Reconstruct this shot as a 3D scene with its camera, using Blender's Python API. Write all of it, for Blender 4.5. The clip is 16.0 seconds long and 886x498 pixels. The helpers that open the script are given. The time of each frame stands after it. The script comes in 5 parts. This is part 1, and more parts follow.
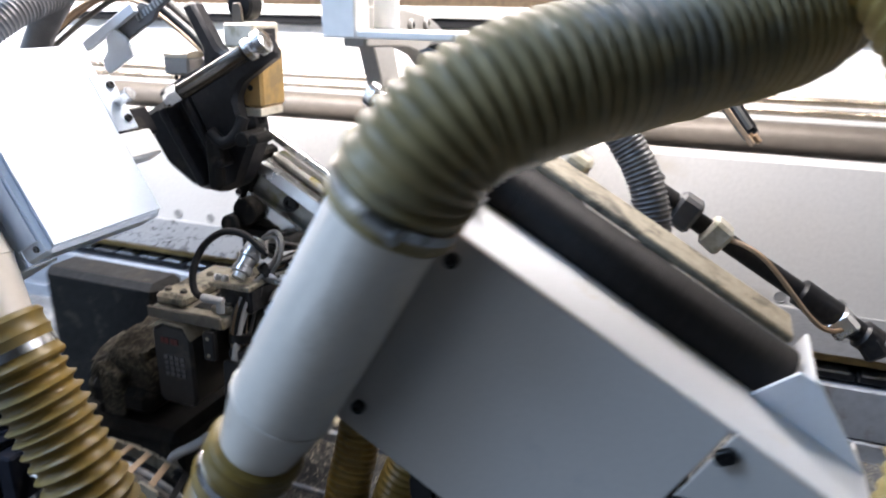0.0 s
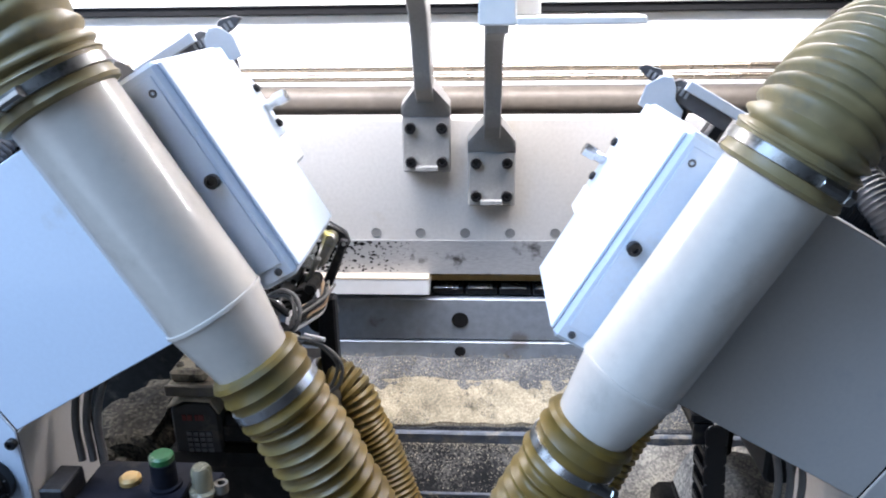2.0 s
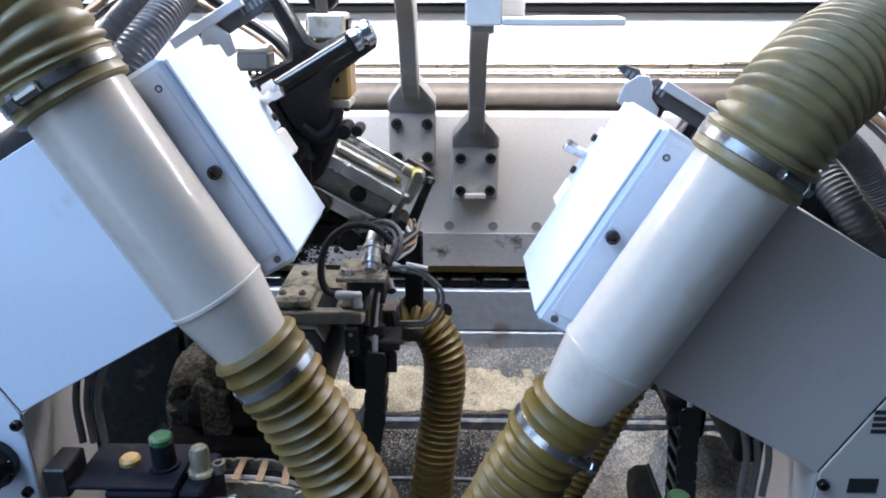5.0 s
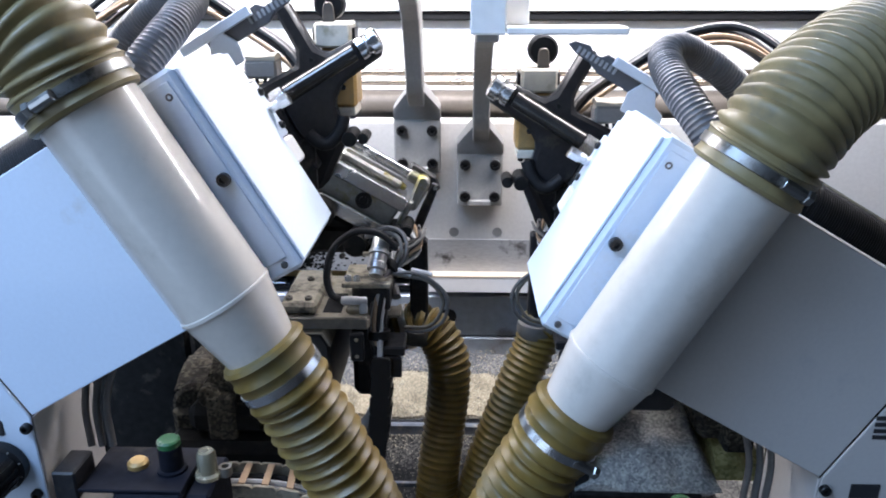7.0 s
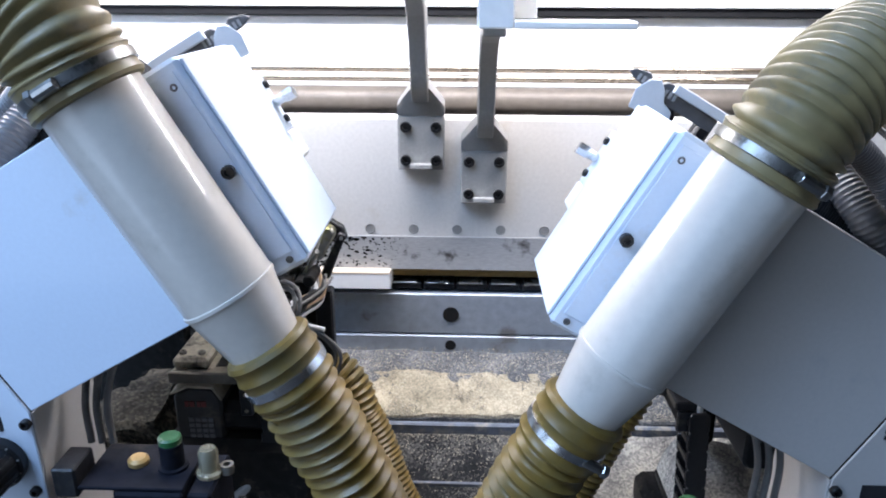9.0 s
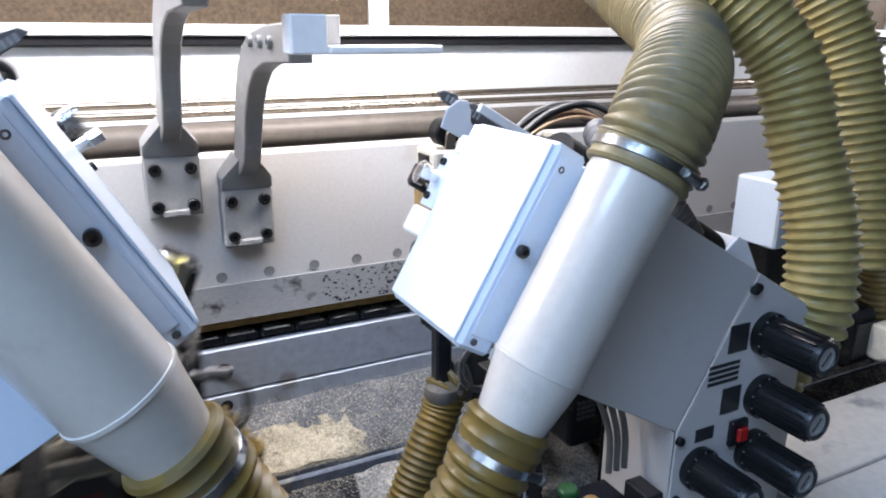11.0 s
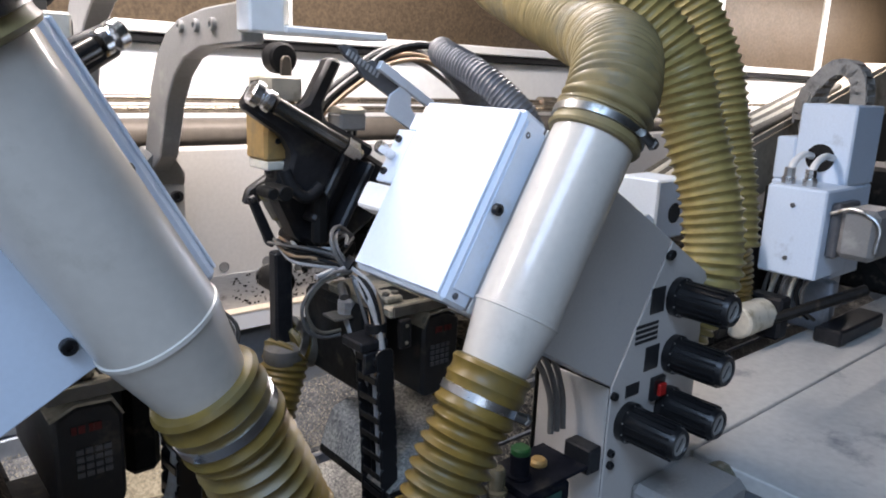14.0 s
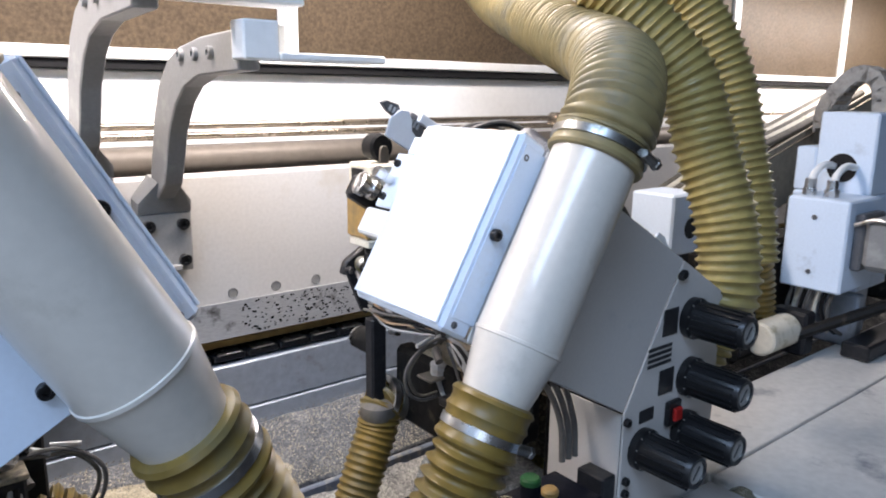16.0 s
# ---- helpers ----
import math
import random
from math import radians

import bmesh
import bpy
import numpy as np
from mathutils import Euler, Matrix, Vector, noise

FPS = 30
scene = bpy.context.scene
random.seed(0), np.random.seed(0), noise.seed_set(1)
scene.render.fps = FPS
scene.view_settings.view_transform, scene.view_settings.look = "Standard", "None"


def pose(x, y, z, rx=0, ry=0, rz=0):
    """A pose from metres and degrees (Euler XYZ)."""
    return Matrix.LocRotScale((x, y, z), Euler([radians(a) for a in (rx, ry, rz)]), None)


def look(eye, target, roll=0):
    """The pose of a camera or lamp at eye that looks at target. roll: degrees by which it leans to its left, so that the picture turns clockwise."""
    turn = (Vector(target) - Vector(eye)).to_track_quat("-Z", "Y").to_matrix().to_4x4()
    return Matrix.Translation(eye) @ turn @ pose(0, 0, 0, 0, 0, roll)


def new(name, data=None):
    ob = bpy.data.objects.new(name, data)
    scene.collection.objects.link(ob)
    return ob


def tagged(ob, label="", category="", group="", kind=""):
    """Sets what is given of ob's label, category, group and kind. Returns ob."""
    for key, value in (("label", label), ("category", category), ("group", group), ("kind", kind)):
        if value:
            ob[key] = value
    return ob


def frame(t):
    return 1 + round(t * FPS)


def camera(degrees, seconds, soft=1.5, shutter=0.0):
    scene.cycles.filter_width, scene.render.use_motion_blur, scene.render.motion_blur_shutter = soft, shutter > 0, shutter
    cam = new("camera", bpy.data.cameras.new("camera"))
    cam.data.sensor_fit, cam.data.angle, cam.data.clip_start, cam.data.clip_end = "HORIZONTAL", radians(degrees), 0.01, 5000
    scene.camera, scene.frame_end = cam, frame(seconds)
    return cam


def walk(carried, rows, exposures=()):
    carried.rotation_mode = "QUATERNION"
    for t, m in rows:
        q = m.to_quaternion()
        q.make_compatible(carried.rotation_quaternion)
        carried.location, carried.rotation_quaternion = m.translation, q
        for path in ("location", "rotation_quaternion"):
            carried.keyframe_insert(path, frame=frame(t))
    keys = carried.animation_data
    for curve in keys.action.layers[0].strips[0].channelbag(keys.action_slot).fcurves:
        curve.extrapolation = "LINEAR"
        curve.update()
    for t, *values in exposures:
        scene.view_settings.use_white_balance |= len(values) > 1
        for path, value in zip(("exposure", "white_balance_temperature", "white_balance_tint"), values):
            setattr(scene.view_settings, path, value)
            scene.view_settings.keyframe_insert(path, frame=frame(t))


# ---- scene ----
cam = camera(62.7, 16.0, soft=1.9, shutter=0.5)
PATH = [
    (0, (0.452, -1.119, 1.471), (-0.234, 0.645, 0.827), 0.7),
    (0.1, (0.394, -1.145, 1.455), (-0.183, 0.675, 0.859), 1.5),
    (0.2, (0.344, -1.154, 1.456), (-0.155, 0.681, 0.837), 1.3),
    (0.3, (0.291, -1.158, 1.459), (-0.134, 0.689, 0.821), 1.2),
    (0.5, (0.216, -1.162, 1.459), (-0.094, 0.693, 0.778), 0.4),
    (1, (0.16, -1.207, 1.481), (-0.067, 0.634, 0.732), -0.5),
    (1.5, (0.097, -1.214, 1.476), (-0.048, 0.645, 0.753), -1.1),
    (2, (0.03, -1.226, 1.474), (-0.077, 0.651, 0.793), -0.8),
    (2.5, (0.014, -1.236, 1.476), (-0.07, 0.643, 0.797), 0.4),
    (3, (0.017, -1.248, 1.477), (-0.048, 0.631, 0.795), 0.1),
    (3.5, (0.019, -1.256, 1.478), (-0.03, 0.621, 0.79), 0.1),
    (4, (0.021, -1.259, 1.479), (-0.025, 0.614, 0.78), -0.0),
    (6.5, (0.022, -1.271, 1.483), (-0.037, 0.61, 0.806), -0.2),
    (7, (0.021, -1.272, 1.484), (-0.04, 0.609, 0.807), -0.1),
    (7.5, (0.02, -1.27, 1.484), (-0.047, 0.612, 0.812), -0.2),
    (8, (0.022, -1.271, 1.484), (-0.051, 0.613, 0.815), -0.3),
    (8.5, (0.02, -1.27, 1.482), (-0.06, 0.613, 0.815), -0.7),
    (9, (0.012, -1.264, 1.476), (-0.044, 0.617, 0.8), 0.3),
    (9.5, (-0.019, -1.237, 1.473), (0.069, 0.642, 0.793), 1.4),
    (10, (-0.06, -1.195, 1.464), (0.237, 0.664, 0.788), 1.1),
    (10.2, (-0.114, -1.185, 1.466), (0.425, 0.637, 0.842), 0.3),
    (12.3, (-0.26, -1.176, 1.418), (0.808, 0.413, 0.841), 0.7),
    (12.5, (-0.29, -1.158, 1.4), (0.85, 0.386, 0.839), 0.8),
    (13, (-0.335, -1.14, 1.382), (0.909, 0.336, 0.858), 2.6),
    (13.5, (-0.342, -1.144, 1.389), (0.93, 0.318, 0.895), 2.5),
    (14, (-0.343, -1.153, 1.394), (0.928, 0.32, 0.929), 2.3),
    (14.5, (-0.345, -1.157, 1.398), (0.922, 0.325, 0.95), 1.8),
    (15, (-0.343, -1.161, 1.403), (0.937, 0.315, 0.974), 1.7),
    (15.5, (-0.338, -1.161, 1.405), (0.937, 0.322, 0.986), 1.3),
    (16, (-0.309, -1.153, 1.403), (0.913, 0.37, 0.974), 0.7),
]
walk(cam, [(t, look(eye, target, roll)) for t, eye, target, roll in PATH],
     exposures=[(0, 0.2, 6700, 18), (0.5, 0.3, 6600, 18), (1.5, 0.36, 6350, 18), (2.2, 0.1, 6200, 18), (3.0, -0.06, 6050, 18), (6.5, 0.02, 6100, 18), (8.3, 0.1, 6100, 18), (10.0, 0.08, 6000, 18), (12.5, -0.38, 6850, 20), (14.5, -0.18, 6850, 20), (15.0, -0.1, 6850, 20), (16, -0.06, 6850, 20)])

# ---------- light ----------
world = bpy.data.worlds.new("hall_sky")
scene.world = world
world.use_nodes = True
wn = world.node_tree.nodes
sky = wn.new("ShaderNodeTexSky")
sky.sky_type, sky.sun_disc = "NISHITA", False
sky.sun_elevation, sky.sun_rotation = radians(48), radians(200)
wn["Background"].inputs["Strength"].default_value = 0.02
world.node_tree.links.new(sky.outputs["Color"], wn["Background"].inputs["Color"])


def area_lamp(name, m, sx, sy, power, colour):
    data = bpy.data.lights.new(name, "AREA")
    data.shape, data.size, data.size_y, data.energy, data.color = "RECTANGLE", sx, sy, power, colour
    ob = new(name, data)
    ob.matrix_world = m
    return ob


# unseen, assumed daylight openings (skylight, window, big door), and the hood's tube lamps
area_lamp("skylight_lamp", look((-1.55, -1.7, 3.19), (-1.55, -1.699, 1.0)), 1.7, 1.2, 110, (0.44, 0.68, 1.0))
area_lamp("window_lamp", look((-3.97, -1.75, 1.75), (0, -1.75, 1.75)), 1.5, 1.8, 13, (0.55, 0.76, 1.0))
area_lamp("door_lamp", look((-1.9, -2.58, 1.5), (-1.9, 0, 1.5)), 1.9, 2.2, 26, (0.6, 0.79, 1.0))
area_lamp("hood_lamp", look((-0.25, -0.20, 1.795), (-0.25, -0.20, 1.0)), 2.0, 0.1, 34, (1.0, 0.985, 0.95))
area_lamp("hood_lamp_far", look((2.5, -0.20, 1.685), (2.5, 0.05, 1.3)), 1.3, 0.1, 17, (1.0, 0.985, 0.95))
scene.view_settings.exposure = 0.0

# ---------- materials ----------
MATS = {}


def material(name, colour, rough=0.5, metal=0.0, var=0.12, scale=30.0, bump=0.1, dirt=None, dirt_amount=0.0,
             dirt_scale=6.0, coat=0.0, transmission=0.0, emit=0.0, grain=(1, 1, 1), gloss=0.5):
    if name in MATS:
        return MATS[name]
    m = bpy.data.materials.new(name)
    m.use_nodes = True
    n, l = m.node_tree.nodes, m.node_tree.links
    b = n["Principled BSDF"]
    tc = n.new("ShaderNodeTexCoord")
    mp = n.new("ShaderNodeMapping")
    mp.inputs["Scale"].default_value = grain
    l.new(tc.outputs["Object"], mp.inputs["Vector"])
    fine = n.new("ShaderNodeTexNoise")
    fine.inputs["Scale"].default_value, fine.inputs["Detail"].default_value = scale, 6
    l.new(mp.outputs["Vector"], fine.inputs["Vector"])
    coarse = n.new("ShaderNodeTexNoise")
    coarse.inputs["Scale"].default_value, coarse.inputs["Detail"].default_value = dirt_scale, 8
    coarse.inputs["Roughness"].default_value = 0.65
    l.new(tc.outputs["Object"], coarse.inputs["Vector"])
    ramp = n.new("ShaderNodeMapRange")
    ramp.inputs["From Min"].default_value, ramp.inputs["From Max"].default_value = 0.3, 0.7
    ramp.inputs["To Min"].default_value, ramp.inputs["To Max"].default_value = 1 - var, 1 + var
    l.new(fine.outputs["Fac"], ramp.inputs["Value"])
    mul = n.new("ShaderNodeVectorMath")
    mul.operation = "SCALE"
    mul.inputs[0].default_value = colour
    l.new(ramp.outputs["Result"], mul.inputs["Scale"])
    out = mul.outputs["Vector"]
    if dirt:
        mask = n.new("ShaderNodeMapRange")
        mask.inputs["From Min"].default_value, mask.inputs["From Max"].default_value = 0.62 - dirt_amount * 0.4, 0.72 - dirt_amount * 0.3
        l.new(coarse.outputs["Fac"], mask.inputs["Value"])
        mix = n.new("ShaderNodeMix")
        mix.data_type = "RGBA"
        mix.inputs["B"].default_value = (*dirt, 1)
        l.new(mask.outputs["Result"], mix.inputs["Factor"])
        l.new(out, mix.inputs["A"])
        out = mix.outputs["Result"]
    l.new(out, b.inputs["Base Color"])
    rr = n.new("ShaderNodeMapRange")
    rr.inputs["To Min"].default_value, rr.inputs["To Max"].default_value = max(0.03, rough - 0.12), min(1, rough + 0.14)
    l.new(coarse.outputs["Fac"], rr.inputs["Value"])
    l.new(rr.outputs["Result"], b.inputs["Roughness"])
    b.inputs["Metallic"].default_value = metal
    b.inputs["Coat Weight"].default_value = coat
    b.inputs["Specular IOR Level"].default_value = gloss
    b.inputs["Transmission Weight"].default_value = transmission
    if emit:
        b.inputs["Emission Color"].default_value = (*colour, 1)
        b.inputs["Emission Strength"].default_value = emit
    if bump:
        bp = n.new("ShaderNodeBump")
        bp.inputs["Strength"].default_value, bp.inputs["Distance"].default_value = bump, 0.002
        l.new(fine.outputs["Fac"], bp.inputs["Height"])
        l.new(bp.outputs["Normal"], b.inputs["Normal"])
    MATS[name] = m
    return m


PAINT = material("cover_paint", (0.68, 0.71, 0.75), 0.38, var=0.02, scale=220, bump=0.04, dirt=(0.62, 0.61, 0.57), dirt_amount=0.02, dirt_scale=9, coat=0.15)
# hood blue; on the left plates it stands in for blue daylight
HOOD_AND_LIT_PAINT = material("bluish_hood_and_lit_paint", (0.62, 0.71, 0.82), 0.38, var=0.02, scale=220, bump=0.04, dirt=(0.56, 0.6, 0.64), dirt_amount=0.02, dirt_scale=9, coat=0.3)
# greyer copy of the cover paint, with the right plates' shade mixed in
SHADED_PAINT = material("shaded_grey_paint", (0.53, 0.505, 0.475), 0.42, var=0.025, scale=220, bump=0.04, dirt=(0.46, 0.45, 0.44), dirt_amount=0.03, dirt_scale=9, coat=0.1)
TUBE = material("spout_paint", (0.565, 0.522, 0.462), 0.34, var=0.03, scale=120, bump=0.03, dirt=(0.48, 0.44, 0.38), dirt_amount=0.1, dirt_scale=14, coat=0.5)
PALE_BLUE = material("pale_blue_paint", (0.64, 0.74, 0.86), 0.4, var=0.03, scale=200, bump=0.04, dirt=(0.45, 0.52, 0.6), dirt_amount=0.08, dirt_scale=10, coat=0.1)
PLATE = material("back_plate_paint", (0.56, 0.54, 0.51), 0.5, var=0.05, scale=160, bump=0.06, dirt=(0.5, 0.46, 0.4), dirt_amount=0.1, dirt_scale=7)
ARM = material("arm_grey_paint", (0.245, 0.24, 0.232), 0.45, var=0.06, scale=200, bump=0.1, dirt=(0.35, 0.34, 0.32), dirt_amount=0.1, dirt_scale=14)
WORN = material("worn_steel", (0.42, 0.42, 0.42), 0.45, 0.25, var=0.12, scale=90, bump=0.08, dirt=(0.06, 0.055, 0.05), dirt_amount=0.12, dirt_scale=18, grain=(1, 1, 6))
BEAM = material("beam_steel", (0.35, 0.395, 0.455), 0.42, 0.45, var=0.12, scale=60, bump=0.08, dirt=(0.22, 0.22, 0.22), dirt_amount=0.15, dirt_scale=15)
BLACK = material("black_cast_iron", (0.016, 0.016, 0.018), 0.36, var=0.3, scale=120, bump=0.2, dirt=(0.05, 0.045, 0.036), dirt_amount=0.1, dirt_scale=22, gloss=0.3)
DARK = material("oily_black", (0.011, 0.0105, 0.01), 0.5, var=0.35, scale=70, bump=0.4, dirt=(0.05, 0.043, 0.033), dirt_amount=0.15, dirt_scale=25, gloss=0.15)
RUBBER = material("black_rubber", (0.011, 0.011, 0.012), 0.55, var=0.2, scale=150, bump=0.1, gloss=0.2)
PLASTIC = material("black_plastic", (0.011, 0.011, 0.012), 0.32, var=0.15, scale=150, bump=0.05, gloss=0.35)
CHROME = material("polished_chrome", (0.66, 0.67, 0.68), 0.24, 1.0, var=0.05, scale=90, bump=0.02)
STEEL = material("bright_steel", (0.6, 0.6, 0.6), 0.28, 1.0, var=0.1, scale=90, bump=0.05, dirt=(0.3, 0.27, 0.2), dirt_amount=0.1, dirt_scale=20)
GREASY = material("greasy_aluminium", (0.3, 0.3, 0.28), 0.35, 0.8, var=0.15, scale=80, bump=0.15, dirt=(0.22, 0.2, 0.06), dirt_amount=0.25, dirt_scale=28)
ROD = material("dark_shaft", (0.13, 0.11, 0.09), 0.5, 0.3, var=0.1, scale=60, bump=0.05, dirt=(0.1, 0.085, 0.07), dirt_amount=0.2, dirt_scale=9)
SHAFT = material("brown_steel_shaft", (0.42, 0.36, 0.29), 0.25, 0.9, var=0.08, scale=60, bump=0.03)
HOSE = material("olive_suction_hose", (0.165, 0.108, 0.026), 0.36, var=0.2, scale=60, bump=0.08, dirt=(0.13, 0.1, 0.04), dirt_amount=0.3, dirt_scale=14, gloss=0.35)
# olive hose lightened: lamp light on the two far hoses is in the colour
HOSE_LIT = material("lit_olive_hose", (0.31, 0.24, 0.085), 0.36, var=0.18, scale=60, bump=0.08, dirt=(0.2, 0.16, 0.07), dirt_amount=0.2, dirt_scale=12)
HOSE_GREY = material("grey_suction_hose", (0.215, 0.168, 0.075), 0.5, var=0.15, scale=50, bump=0.08, dirt=(0.13, 0.115, 0.075), dirt_amount=0.25, dirt_scale=12, coat=0.08)
CONDUIT = material("grey_conduit", (0.1, 0.1, 0.105), 0.4, var=0.12, scale=90, bump=0.1)
TAN = material("tan_anodised", (0.42, 0.27, 0.1), 0.4, 0.25, var=0.12, scale=90, bump=0.1, dirt=(0.28, 0.2, 0.1), dirt_amount=0.2, dirt_scale=20)
DUSTY = material("dusty_casting", (0.12, 0.107, 0.085), 0.7, var=0.25, scale=80, bump=0.3, dirt=(0.12, 0.11, 0.1), dirt_amount=0.2, dirt_scale=22)
CREAM = material("cream_block", (0.66, 0.62, 0.52), 0.5, var=0.08, scale=90, bump=0.1, dirt=(0.4, 0.36, 0.25), dirt_amount=0.2, dirt_scale=25)
GOLD = material("brass_strip", (0.42, 0.3, 0.13), 0.35, 0.7, var=0.12, scale=60, bump=0.08)
WHITE = material("white_laminate", (0.86, 0.86, 0.86), 0.3, var=0.02, scale=80, bump=0.02)
BEIGE = material("beige_board", (0.62, 0.52, 0.4), 0.55, var=0.12, scale=250, bump=0.1)
CABLE = material("grey_cable", (0.11, 0.105, 0.1), 0.45, var=0.15, scale=90, bump=0.05)
BLUEGREY = material("bluegrey_bed", (0.14, 0.16, 0.2), 0.5, 0.2, var=0.25, scale=60, bump=0.3, dirt=(0.3, 0.29, 0.26), dirt_amount=0.25, dirt_scale=40)
CHIPS = material("wood_chips", (0.62, 0.55, 0.42), 0.8, var=0.35, scale=40, bump=0.2)
nt = CHIPS.node_tree
geo, tint = nt.nodes.new("ShaderNodeNewGeometry"), nt.nodes.new("ShaderNodeValToRGB")
tint.color_ramp.elements[0].color, tint.color_ramp.elements[1].color = (0.1, 0.1, 0.1, 1), (0.55, 0.5, 0.39, 1)
nt.links.new(geo.outputs["Random Per Island"], tint.inputs["Fac"])
nt.links.new(tint.outputs["Color"], nt.nodes["Principled BSDF"].inputs["Base Color"])
TABLE = material("grey_table", (0.5, 0.49, 0.465), 0.45, var=0.08, scale=70, bump=0.08, dirt=(0.25, 0.25, 0.26), dirt_amount=0.1, dirt_scale=8)
AMBER = material("amber_window", (0.075, 0.054, 0.034), 0.5, var=0.3, scale=160, bump=0.35, gloss=0.2)
FRAME = material("white_frame", (0.8, 0.8, 0.78), 0.45, var=0.03, scale=90, bump=0.05)
RED = material("red_plastic", (0.4, 0.015, 0.012), 0.4, var=0.1, scale=90, bump=0.03)
GREEN = material("green_plastic", (0.015, 0.1, 0.03), 0.4, var=0.15, scale=90, bump=0.05, dirt=(0.25, 0.24, 0.18), dirt_amount=0.2, dirt_scale=60)
NAVY = material("navy_valve", (0.008, 0.009, 0.014), 0.6, var=0.25, scale=90, bump=0.15, dirt=(0.03, 0.028, 0.025), dirt_amount=0.15, dirt_scale=22, gloss=0.08)
LABEL = material("label_black", (0.02, 0.02, 0.022), 0.4, var=0.1, scale=90, bump=0.0)
LABEL_GREY = material("label_grey", (0.27, 0.265, 0.25), 0.5, var=0.1, scale=90, bump=0.0)
TEAL = material("teal_label", (0.015, 0.075, 0.055), 0.4, var=0.1, scale=90, bump=0.0)
CONCRETE = material("hall_concrete", (0.06, 0.058, 0.056), 0.7, var=0.15, scale=8, bump=0.2)
HALLWALL = material("hall_plaster", (0.13, 0.128, 0.122), 0.7, var=0.06, scale=6, bump=0.1)
TUBE_GLOW = material("lit_tube", (1.0, 0.97, 0.92), 0.4, var=0.0, bump=0, emit=6.0)
CLAMP = material("worn_clamp_steel", (0.36, 0.36, 0.35), 0.32, 1.0, var=0.15, scale=120, bump=0.05, dirt=(0.08, 0.075, 0.06), dirt_amount=0.2, dirt_scale=30)
MARK = material("faded_red_print", (0.09, 0.008, 0.007), 0.5, var=0.2, scale=150, bump=0.0)
GLOSS = material("dark_polished_steel", (0.09, 0.085, 0.08), 0.2, 0.8, var=0.12, scale=80, bump=0.03)


def speckled(name, colours, size, bump=0.7):
    """Loose chips: cells of differing colour, each with its own relief, over slow drifts of shade."""
    m = bpy.data.materials.new(name)
    m.use_nodes = True
    n, l = m.node_tree.nodes, m.node_tree.links
    b = n["Principled BSDF"]
    tc, cells, drift = n.new("ShaderNodeTexCoord"), n.new("ShaderNodeTexVoronoi"), n.new("ShaderNodeTexNoise")
    cells.inputs["Scale"].default_value = 1 / size
    drift.inputs["Scale"].default_value, drift.inputs["Detail"].default_value = 16, 7
    l.new(tc.outputs["Object"], cells.inputs["Vector"])
    l.new(tc.outputs["Object"], drift.inputs["Vector"])
    grey, add, ramp = n.new("ShaderNodeSeparateColor"), n.new("ShaderNodeMath"), n.new("ShaderNodeValToRGB")
    l.new(cells.outputs["Color"], grey.inputs["Color"])
    add.operation, add.inputs[1].default_value = "MULTIPLY_ADD", 0.55
    off = n.new("ShaderNodeMath")
    off.operation, off.inputs[1].default_value, off.inputs[2].default_value = "MULTIPLY_ADD", 1.3, -0.42
    l.new(drift.outputs["Fac"], off.inputs[0])
    l.new(grey.outputs["Red"], add.inputs[0])
    l.new(off.outputs["Value"], add.inputs[2])
    el = ramp.color_ramp.elements
    while len(el) < len(colours):
        el.new(0.5)
    for k, c in enumerate(colours):
        el[k].position, el[k].color = k / (len(colours) - 1), (*c, 1)
    l.new(add.outputs["Value"], ramp.inputs["Fac"])
    l.new(ramp.outputs["Color"], b.inputs["Base Color"])
    b.inputs["Roughness"].default_value = 0.85
    b.inputs["Specular IOR Level"].default_value = 0.2
    bp = n.new("ShaderNodeBump")
    bp.inputs["Strength"].default_value, bp.inputs["Distance"].default_value = bump, 0.003
    l.new(grey.outputs["Green"], bp.inputs["Height"])
    l.new(bp.outputs["Normal"], b.inputs["Normal"])
    return m


SAWDUST = speckled("pale_sawdust", ((0.2, 0.18, 0.135), (0.38, 0.335, 0.245), (0.6, 0.53, 0.4)), 0.0026)
CHIP_BED = speckled("chip_bed", ((0.05, 0.055, 0.062), (0.125, 0.13, 0.137), (0.32, 0.31, 0.29)), 0.0026)
HEAP = speckled("chip_heap", ((0.1, 0.1, 0.1), (0.3, 0.29, 0.27), (0.62, 0.59, 0.5)), 0.003)
CAKED = speckled("caked_dust", ((0.012, 0.011, 0.01), (0.05, 0.043, 0.033), (0.17, 0.15, 0.11)), 0.004)
YELLOW_DUST = speckled("yellow_dust", ((0.1, 0.09, 0.04), (0.3, 0.27, 0.1), (0.5, 0.43, 0.2)), 0.005)
BED = speckled("dusty_bed", ((0.012, 0.013, 0.015), (0.022, 0.023, 0.026), (0.2, 0.195, 0.18)), 0.0028)
TRAY = material("dusty_beige_sheet", (0.4, 0.34, 0.26), 0.6, var=0.12, scale=60, bump=0.15, dirt=(0.22, 0.18, 0.13), dirt_amount=0.2, dirt_scale=9)
PALE_LINK = material("dusty_grey_link", (0.34, 0.32, 0.29), 0.6, var=0.15, scale=90, bump=0.1, dirt=(0.12, 0.11, 0.1), dirt_amount=0.2, dirt_scale=30)
DUST_TOP = material("dust_film", (0.3, 0.265, 0.2), 0.75, var=0.2, scale=120, bump=0.3, dirt=(0.06, 0.053, 0.042), dirt_amount=0.25, dirt_scale=34)
